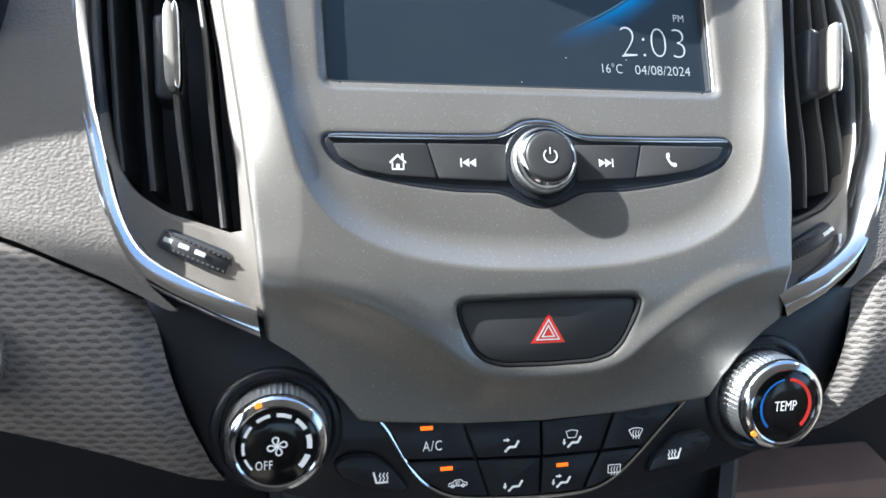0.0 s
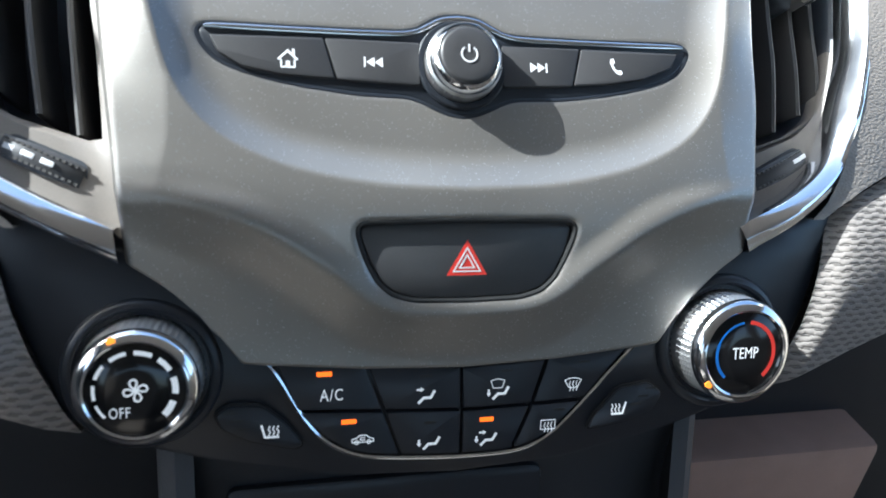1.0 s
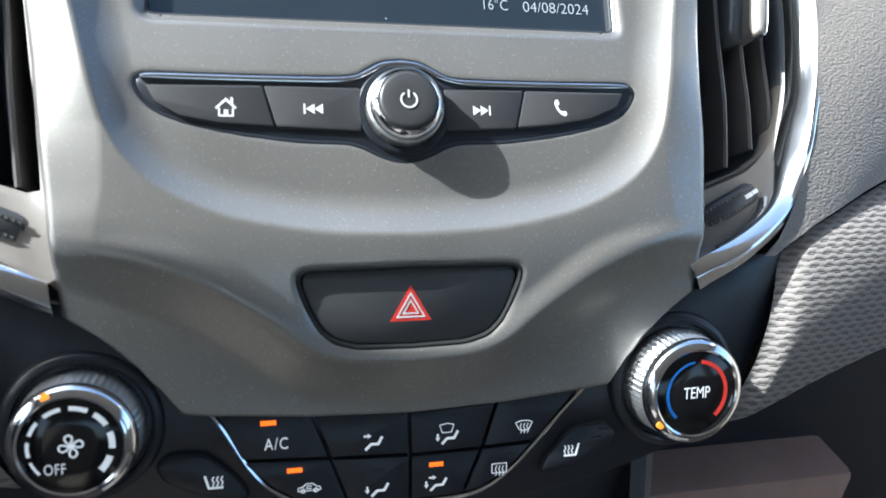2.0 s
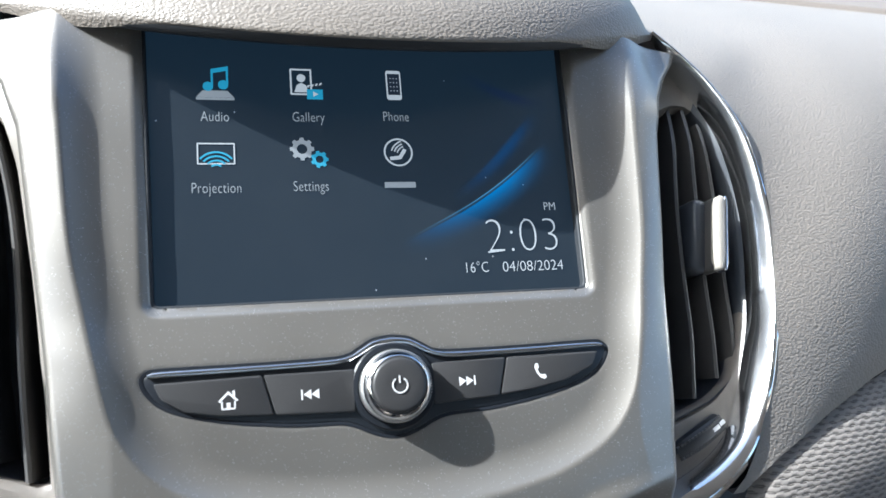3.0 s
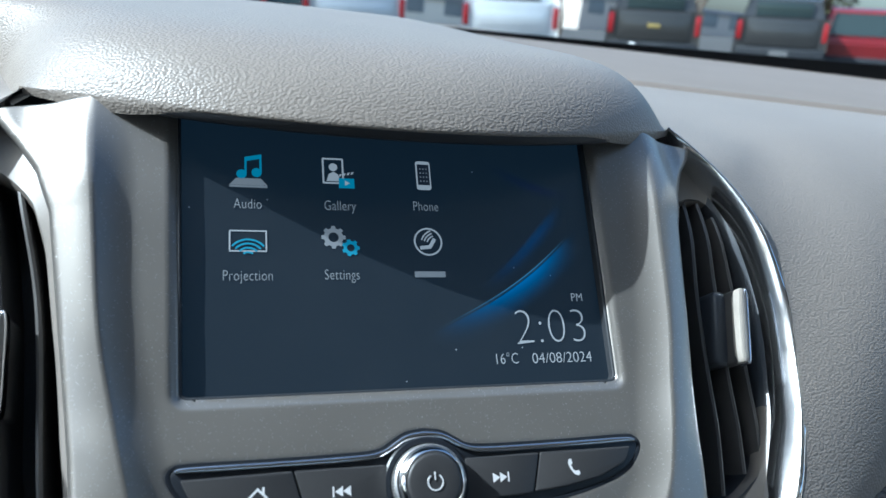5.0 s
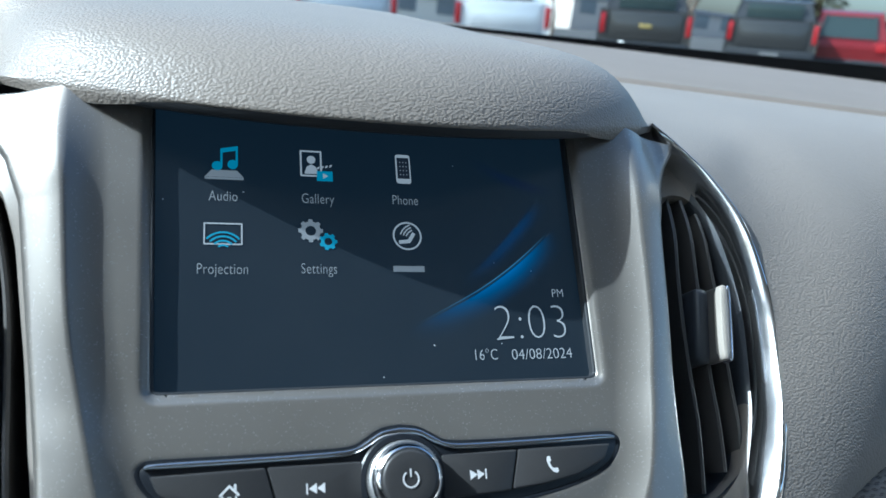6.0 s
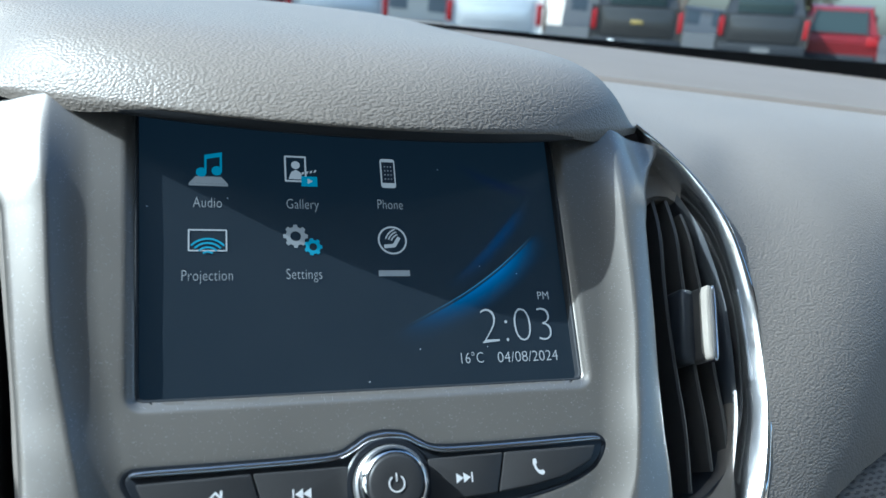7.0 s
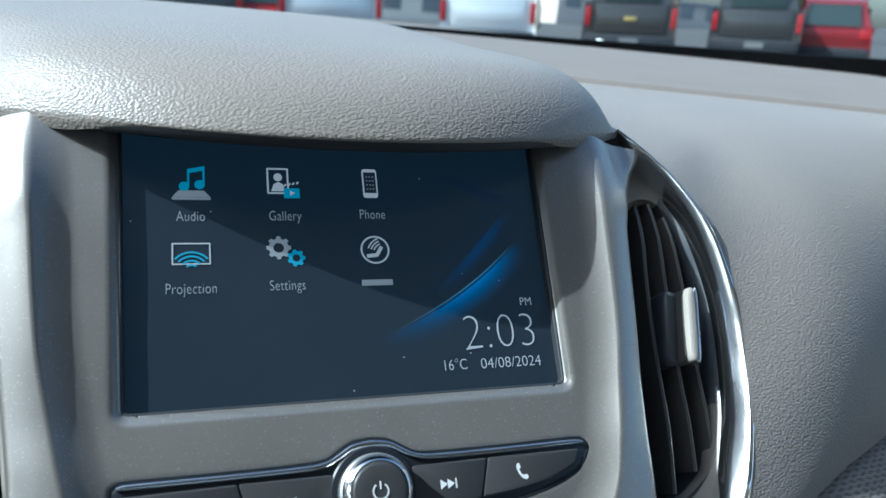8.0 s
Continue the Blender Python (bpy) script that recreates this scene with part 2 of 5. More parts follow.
def plate_bm(outline, top, bottom, bevel=0.4, base=None, smooth=True, drop=0.0):
    """A flat piece with a rounded rim that follows the stack; outline in millimetres."""
    p = np.array(outline, float)
    area = 0.5 * np.sum(p[:, 0] * np.roll(p[:, 1], -1) - np.roll(p[:, 0], -1) * p[:, 1])
    if area < 0:
        p = p[::-1]
    n = len(p)
    e1 = p - np.roll(p, 1, axis=0)
    e2 = np.roll(p, -1, axis=0) - p
    n1 = np.c_[e1[:, 1], -e1[:, 0]] / (np.hypot(e1[:, 0], e1[:, 1])[:, None] + 1e-9)
    n2 = np.c_[e2[:, 1], -e2[:, 0]] / (np.hypot(e2[:, 0], e2[:, 1])[:, None] + 1e-9)
    nn = n1 + n2
    nn = nn / np.maximum(np.sum(nn * n1, axis=1, keepdims=True), 0.5)
    loops = [(p, bottom), (p, top - bevel), (p - nn * bevel * 0.3, top - bevel * 0.3), (p - nn * bevel, top)]
    fn = base or (lambda u, v, d: G(u, v, d))
    verts, faces = [], []
    for q, d in loops:
        verts += [fn(u, v, d) for u, v in q]
    faces = grid_faces(len(loops), n, True)
    first = (len(loops) - 1) * n
    faces += [tuple(first + k for k in tri) for tri in fill(loops[-1][0])]
    return build(verts, faces, smooth)


def rounded(outline, r=1.0, n=4):
    """Round the corners of a polygon."""
    p = [np.array(a, float) for a in outline]
    out = []
    for i, b in enumerate(p):
        a, c = p[i - 1], p[(i + 1) % len(p)]
        la, lc = np.linalg.norm(a - b), np.linalg.norm(c - b)
        s, e = b + (a - b) * min(r / la, 0.45), b + (c - b) * min(r / lc, 0.45)
        for k in range(n + 1):
            t = k / n
            out.append((1 - t) ** 2 * s + 2 * t * (1 - t) * b + t * t * e)
    return out


def mirror(half):
    """A closed outline from its right half, given from the top middle to the bottom middle."""
    left = [(-u, v) for u, v in half[::-1] if abs(u) > 1e-6]
    return list(half) + left


def lathe_bm(profile, m, seg=72, knurl=None):
    """Turn (radius, height) in millimetres round the z axis of m; knurl: (from, to, count, depth) rows that are ribbed."""
    verts = []
    for j, (r, h) in enumerate(profile):
        for i in range(seg):
            a = 2 * math.pi * i / seg
            rr = r
            if knurl and knurl[0] <= j <= knurl[1]:
                rr = r - knurl[2] * max(i % 2, (j - knurl[0]) % 2 if len(knurl) > 3 else 0)
            verts.append(m @ Vector((rr * math.cos(a) * MM, rr * math.sin(a) * MM, h * MM)))
    faces = grid_faces(len(profile), seg, True)
    faces.append(tuple(range((len(profile) - 1) * seg, len(profile) * seg)))
    return build(verts, faces)


class Quads(list):
    """A run of four-sided polygons."""


def flat_bm(polys, m, thick=0.15):
    """Thin printed marks: polygons in millimetres on the plane of m."""
    bm = bmesh.new()
    flat = []
    for poly in polys:
        flat += poly if isinstance(poly, Quads) else [poly]
    for poly in flat:
        n = len(poly)
        lo = [bm.verts.new(m @ Vector((x * MM, y * MM, 0))) for x, y in poly]
        hi = [bm.verts.new(m @ Vector((x * MM, y * MM, thick * MM))) for x, y in poly]
        for tri in fill(poly):
            if len(set(tri)) == 3:
                bm.faces.new([hi[k] for k in tri])
        for i in range(n):
            bm.faces.new((lo[i], lo[(i + 1) % n], hi[(i + 1) % n], hi[i]))
    return bm


def stroke(pts, w, closed=False):
    """A line of width w as quads."""
    p = [np.array(a, float) for a in pts]
    out = []
    k = len(p)
    for i in range(k if closed else k - 1):
        a, b = p[i], p[(i + 1) % k]
        t = (b - a) / (np.linalg.norm(b - a) + 1e-9)
        nrm = np.array((-t[1], t[0])) * w / 2
        a2, b2 = a - t * w * 0.2, b + t * w * 0.2
        out.append([a2 - nrm, b2 - nrm, b2 + nrm, a2 + nrm])
    return out


def arc(cx, cy, r, a0, a1, n=20):
    return [(cx + r * math.cos(radians(a0 + (a1 - a0) * i / n)), cy + r * math.sin(radians(a0 + (a1 - a0) * i / n))) for i in range(n + 1)]


def band(cx, cy, r0, r1, a0, a1, n=16):
    p, q = arc(cx, cy, r1, a0, a1, n), arc(cx, cy, r0, a0, a1, n)
    return Quads([q[i], p[i], p[i + 1], q[i + 1]] for i in range(n))


def disc(cx, cy, r, n=20):
    return arc(cx, cy, r, 0, 360 - 360 / n, n - 1)


def box2(cx, cy, w, h):
    return [(cx - w / 2, cy - h / 2), (cx + w / 2, cy - h / 2), (cx + w / 2, cy + h / 2), (cx - w / 2, cy + h / 2)]


def text_bm(words, size, m, stretch=1.0, thick=0.1, spacing=1.0, thin=0.0):
    """Built-in font, size in millimetres, middle at the origin of m."""
    cu = bpy.data.curves.new("words", "FONT")
    cu.body, cu.size = words, size * MM
    cu.align_x, cu.align_y = "CENTER", "CENTER"
    cu.extrude = thick * MM / 2
    cu.resolution_u = 4
    cu.offset = -thin * MM
    cu.space_character = spacing
    ob = bpy.data.objects.new("words", cu)
    scene.collection.objects.link(ob)
    bpy.context.view_layer.update()
    me = bpy.data.meshes.new_from_object(ob.evaluated_get(bpy.context.evaluated_depsgraph_get()))
    bm = bmesh.new()
    bm.from_mesh(me)
    bmesh.ops.transform(bm, matrix=m @ Matrix.Diagonal((stretch, 1, 1, 1)), verts=bm.verts[:])
    bpy.data.objects.remove(ob)
    bpy.data.meshes.remove(me)
    bpy.data.curves.remove(cu)
    return bm


def loft_bm(curves, closed=False, smooth=True):
    """Skin over rows of points of equal length."""
    verts = [Vector(q) for c in curves for q in c]
    return build(verts, grid_faces(len(curves), len(curves[0]), closed), smooth)


def box_bm(lo, hi, bevel=0.0, m=None, seg=2):
    bm = bmesh.new()
    bmesh.ops.create_cube(bm, size=1.0)
    for v in bm.verts:
        v.co = Vector([lo[i] + (hi[i] - lo[i]) * (v.co[i] + 0.5) for i in range(3)])
    if bevel:
        bmesh.ops.bevel(bm, geom=bm.edges[:], offset=bevel, segments=seg, affect="EDGES", profile=0.6)
    if m is not None:
        bmesh.ops.transform(bm, matrix=m, verts=bm.verts[:])
    for f in bm.faces:
        f.smooth = bevel > 0
    return bm


def smooth01(x):
    x = np.clip(x, 0, 1)
    return x * x * (3 - 2 * x)


def distance_to(u, v, line):
    """Distances from points to a polyline."""
    best = np.full(np.shape(u), 1e9)
    for (ax, ay), (bx, by) in zip(line[:-1], line[1:]):
        dx, dy = bx - ax, by - ay
        t = np.clip(((u - ax) * dx + (v - ay) * dy) / (dx * dx + dy * dy), 0, 1)
        best = np.minimum(best, np.hypot(u - ax - t * dx, v - ay - t * dy))
    return best


def inside(u, v, poly):
    """Which points lie in a polygon."""
    hit = np.zeros(np.shape(u), bool)
    for (ax, ay), (bx, by) in zip(poly, list(poly[1:]) + [poly[0]]):
        if ay == by:
            continue
        cross = (ay > v) != (by > v)
        hit ^= cross & (u < (bx - ax) * (v - ay) / (by - ay) + ax)
    return hit

# ---- outlines of the stack (millimetres) ----
WIDTH_V = [-60, -9, 28, 48, 72, 93, 111, 130, 155, 173, 187, 195, 205, 230]
WIDTH_U = [105.5, 106.8, 110.2, 112.3, 114.8, 117.6, 120.0, 122.6, 126.0, 132.5, 141.0, 147.5, 152.5, 153.0]
BOTTOM_U = [0, 31, 60, 66.5, 72.5, 79.5, 90, 106.8]
BOTTOM_V = [-47.6, -46.4, -43.6, -42.6, -33.5, -26.5, -19.2, -9.3]
SHIELD = [(0, 13), (25, 14), (46, 17), (64, 22), (81, 31.5), (92, 46), (98.5, 68), (103, 88), (107.5, 112), (111, 150), (115.5, 215)]
CHIN = [(0, -28), (20, -26.7), (32, -22.5), (42, -14.5), (51, -8), (66, 1.5), (87, 9.7), (106, 16.2), (120, 20), (160, 30), (200, 38)]
BAR = [(0, 73), (6.5, 72), (12, 69), (16, 67), (24, 66.2), (50, 66), (78, 66.2), (83.2, 65.4), (84.6, 62.8), (82, 58), (77, 54), (67, 50.4), (52, 47.3), (35, 45.2), (20, 44.5), (14, 43), (9, 40.6), (4, 38.8), (0, 38.3)]
HAZARD = [(0, 2.9), (34.5, 2.4), (36.8, 0.9), (36.2, -3), (33.5, -10), (30, -16.5), (25.5, -20.5), (18, -22.6), (0, -23.1)]
SCREEN_W, SCREEN_LO, SCREEN_HI = 82.2, 88.2, 207.0


def width_at(v):
    return float(np.interp(v, WIDTH_V, WIDTH_U))


bar_line = [tuple(p) for p in catmull(BAR, 5)]
bar_loop = mirror(bar_line)
hazard_loop = mirror([tuple(p) for p in HAZARD])
hazard_loop = [tuple(p) for p in rounded(hazard_loop, 2.2, 3)]
screen_loop = [tuple(p) for p in rounded([(-SCREEN_W, SCREEN_LO), (SCREEN_W, SCREEN_LO), (SCREEN_W + 3, SCREEN_HI), (-SCREEN_W - 3, SCREEN_HI)], 2.5, 4)]


side = catmull(SHIELD, 6)
side = side[side[:, 1] > 46]
CREASE_V, CREASE_U = np.r_[-60, 10, 30, side[:, 1]], np.r_[98, 97, 93, side[:, 0]]


def crease_at(v):
    return float(np.interp(v, CREASE_V, CREASE_U))


def panel_height(u, v):
    """Relief of the silver panel: the raised shield round the display and the chin round the hazard switch."""
    au = np.abs(u)
    line = [tuple(p) for p in catmull(SHIELD, 6)]
    ins = inside(au, v, line + [(0, 215), (0, 13)])
    ds = np.where(ins, 1, -1) * distance_to(au, v, line)
    # dish: from the crease down to the display and keys
    wall = np.clip(ds / 14.0, 0, 1)
    rim = 5.5 * (1 - wall) ** 2 * (1 + 0.25 * wall)
    # outside the crease: fades towards the hazard switch, drops to the sides
    rim = np.where(ds < 0, 5.5 * (1 - smooth01(-ds / (60.0 - 34.0 * smooth01((v - 30) / 40.0)))), rim)
    h = rim * (1 - smooth01((v - 162) / 44.0))
    chin = [tuple(p) for p in catmull(CHIN, 6)]
    above = inside(au, v, chin + [(200, 240), (0, 240)])
    dc = np.where(above, 1, -1) * distance_to(au, v, chin)
    fade = 1 - smooth01((au - 70) / 40.0)
    lift = 2.6 * (0.35 + 0.65 * fade) * (1 - smooth01((v - 8) / 10))
    h = h + np.where(dc > 0, lift * (1 - smooth01(dc / 9.0)), lift - (3.0 * smooth01(-dc / 18.0) + 0.8 * smooth01(-dc / 5.0)) * (1 - 0.8 * smooth01((v - 4) / 12)))
    half = np.interp(v, WIDTH_V, WIDTH_U)
    edge = half - au
    crease = np.interp(v, CREASE_V, CREASE_U)
    h = h - 2.6 * np.clip((au - crease) / (half - crease), 0, 1) * smooth01((v + 4) / 40.0) * (1 - 0.75 * smooth01((v - 150) / 40.0))
    h = h - 1.2 * (1 - smooth01(edge / 2.0)) ** 2
    dl = distance_to(u, v, screen_loop + [screen_loop[0]])
    h = h - 1.9 * (1 - smooth01(dl / 4.0)) ** 1.2
    db = distance_to(u, v, bar_loop + [bar_loop[0]])
    dh = distance_to(u, v, hazard_loop + [hazard_loop[0]])
    h = h - 0.7 * (1 - smooth01(db / 1.6)) - 0.9 * (1 - smooth01(dh / 2.0))
    return h


def stack_panel():
    """Silver fascia with openings for the display, the key bar and the hazard switch."""
    top = thing("fascia_panel", "satin silver metallic centre stack fascia with dust specks", "dashboard panel", G(0, 0, -10))
    cols, rows = 221, 241
    uu, vv = np.zeros((rows, cols)), np.zeros((rows, cols))
    for i in range(cols):
        s = -1 + 2 * i / (cols - 1)
        for j in range(rows):
            t = j / (rows - 1)
            lo = np.interp(abs(s) * 106.8, BOTTOM_U, BOTTOM_V)
            hi = float(np.interp(abs(s), [0, 0.8, 0.88, 0.905, 0.935, 0.962, 1.0], [204, 204, 201.6, 200.2, 200.6, 202.0, 200.6]))
            v = lo + (hi - lo) * t
            edges = [0, SCREEN_W + 3.0 * max(0, (v - SCREEN_LO) / (SCREEN_HI - SCREEN_LO)), crease_at(v), width_at(v)]
            uu[j, i], vv[j, i] = np.sign(s) * np.interp(abs(s), [0, 0.70, 0.90, 1.0], edges), v
    u, v = uu.ravel().copy(), vv.ravel().copy()
    cut = np.zeros(u.shape, bool)
    for loop in (bar_loop, hazard_loop, screen_loop):
        q = loop + [loop[0]]
        near = distance_to(u, v, q) < 0.78
        for k in np.nonzero(near)[0]:
            best, spot = 1e9, None
            for (ax, ay), (bx, by) in zip(q[:-1], q[1:]):
                dx, dy = bx - ax, by - ay
                den = dx * dx + dy * dy
                if den < 1e-9:
                    continue
                t = min(1, max(0, ((u[k] - ax) * dx + (v[k] - ay) * dy) / den))
                e = math.hypot(u[k] - ax - t * dx, v[k] - ay - t * dy)
                if e < best:
                    best, spot = e, (ax + t * dx, ay + t * dy)
            u[k], v[k] = spot
        cut |= inside(u, v, loop) & (distance_to(u, v, q) > 0.05)
    h = panel_height(u, v)
    verts = [G(a, b, c) for a, b, c in zip(u, v, h)]
    quads = np.array(grid_faces(rows, cols))
    cu, cv = u[quads].mean(axis=1), v[quads].mean(axis=1)
    drop = cut[quads].any(axis=1)
    for lp in (bar_loop, hazard_loop, screen_loop):
        drop |= inside(cu, cv, lp)
    faces = [tuple(f) for f in quads[~drop]]
    bm = build(verts, faces)
    bmesh.ops.delete(bm, geom=[q for q in bm.verts if not q.link_faces], context="VERTS")
    rim = [e for e in bm.edges if e.is_boundary]
    made = bmesh.ops.extrude_edge_only(bm, edges=rim)
    for q in made["geom"]:
        if isinstance(q, bmesh.types.BMVert):
            q.co += Vector((0, 0.72, -0.55)) * 0.013
    part("panel", bm, SILVER, top, "", False)
    return top


FASCIA = stack_panel()


def groove_bm(loop, inner, outer, lift):
    """A narrow dark joint that lies on the panel round an opening."""
    p = np.array(loop, float)
    if 0.5 * np.sum(p[:, 0] * np.roll(p[:, 1], -1) - np.roll(p[:, 0], -1) * p[:, 1]) < 0:
        p = p[::-1]
    t = np.roll(p, -1, axis=0) - np.roll(p, 1, axis=0)
    t = t / (np.hypot(t[:, 0], t[:, 1])[:, None] + 1e-9)
    nn = np.c_[t[:, 1], -t[:, 0]]
    rim = p + nn * outer
    h = panel_height(rim[:, 0], rim[:, 1]) + lift
    rows = []
    for off, dz in ((outer, -0.6), (outer - 0.05, 0.0), (0.5 * (inner + outer), 0.05), (inner, -0.5), (inner - 0.05, -3.0)):
        q = p + nn * off
        rows.append([G(a, b, c + dz) for (a, b), c in zip(q, h)])
    return build([v for r in rows for v in r], grid_faces(len(rows), len(p), True))


# ---- display ----
SCREEN_D = -5.4


def S(u, v, d=0.0):
    return frame_at(u, v, SCREEN_D + d)


def screen_glass():
    m = material("display_glass", (0.02, 0.028, 0.04), 0.28)
    co = coords(m)
    # dust on the glass
    dust = node(m, "TexVoronoi", Scale=420.0)
    link(m, co, dust.inputs["Vector"])
    sep = node(m, "SeparateColor")
    link(m, dust.outputs["Color"], sep.inputs[0])
    a = node(m, "Math")
    a.operation = "LESS_THAN"
    a.inputs[1].default_value = 0.13
    link(m, dust.outputs["Distance"], a.inputs[0])
    b = node(m, "Math")
    b.operation = "GREATER_THAN"
    b.inputs[1].default_value = 0.987
    link(m, sep.outputs[1], b.inputs[0])
    c = node(m, "Math")
    c.operation = "MULTIPLY"
    link(m, a.outputs[0], c.inputs[0])
    link(m, b.outputs[0], c.inputs[1])
    film = node(m, "TexNoise", Scale=40.0, Detail=4.0)
    link(m, co, film.inputs["Vector"])
    ramp = node(m, "ValToRGB")
    e = ramp.color_ramp.elements
    e[0].position, e[1].position = 0.3, 0.75
    e[0].color, e[1].color = (0.014, 0.0185, 0.024, 1), (0.018, 0.0225, 0.028, 1)
    link(m, film.outputs[0], ramp.inputs[0])
    mix = node(m, "MixRGB")
    mix.inputs[2].default_value = (0.6, 0.6, 0.6, 1)
    link(m, c.outputs[0], mix.inputs[0])
    link(m, ramp.outputs[0], mix.inputs[1])
    link(m, mix.outputs[0], bsdf(m).inputs["Base Color"])
    bsdf(m).inputs["Emission Color"].default_value = (0.12, 0.26, 0.44, 1)
    bsdf(m).inputs["Emission Strength"].default_value = 0.022
    return m


def swoosh_material(name, color, strength, edge=0.93):
    """Backlit streak that fades to its ends and to its far side by the UV map."""
    m = bpy.data.materials.new(name)
    m.use_nodes = True
    nt = m.node_tree
    nt.nodes.clear()
    out = node(m, "OutputMaterial")
    uv = node(m, "TexCoord").outputs["UV"]
    sep = node(m, "SeparateXYZ")
    link(m, uv, sep.inputs[0])
    ends = node(m, "ValToRGB")
    e = ends.color_ramp.elements
    e[0].position, e[0].color = 0.0, (0, 0, 0, 1)
    e[1].position, e[1].color = 1.0, (0, 0, 0, 1)
    mid = ends.color_ramp.elements.new(0.6)
    mid.color = (1, 1, 1, 1)
    ends.color_ramp.interpolation = "EASE"
    link(m, sep.outputs[0], ends.inputs[0])
    side = node(m, "Math")
    side.operation = "POWER"
    side.inputs[1].default_value = 2.4
    link(m, sep.outputs[1], side.inputs[0])
    crisp = node(m, "MapRange")
    crisp.interpolation_type = "SMOOTHSTEP"
    crisp.inputs["From Min"].default_value, crisp.inputs["From Max"].default_value = 1.0, edge
    link(m, sep.outputs[1], crisp.inputs[0])
    soft_side = node(m, "Math")
    soft_side.operation = "MULTIPLY"
    link(m, side.outputs[0], soft_side.inputs[0])
    link(m, crisp.outputs[0], soft_side.inputs[1])
    mul = node(m, "Math")
    mul.operation = "MULTIPLY"
    link(m, ends.outputs[0], mul.inputs[0])
    link(m, soft_side.outputs[0], mul.inputs[1])
    em = node(m, "Emission", Strength=strength)
    em.inputs["Color"].default_value = (*color, 1)
    tr = node(m, "BsdfTransparent")
    mix = node(m, "MixShader")
    link(m, mul.outputs[0], mix.inputs[0])
    link(m, tr.outputs[0], mix.inputs[1])
    link(m, em.outputs[0], mix.inputs[2])
    link(m, mix.outputs[0], out.inputs["Surface"])
    return m


UI_WHITE = glowing("ui_white", (0.75, 0.8, 0.85), 0.18, (0.18, 0.19, 0.2))
UI_CAPTION = glowing("ui_caption", (0.66, 0.72, 0.78), 0.13, (0.14, 0.15, 0.16))
UI_GREY = glowing("ui_grey", (0.5, 0.55, 0.6), 0.15, (0.14, 0.15, 0.16))
UI_CYAN = glowing("ui_cyan", (0.05, 0.42, 0.66), 0.2, (0.03, 0.15, 0.21))
UI_DARK = glowing("ui_dark", (0.02, 0.03, 0.05), 0.2, (0.015, 0.02, 0.025))


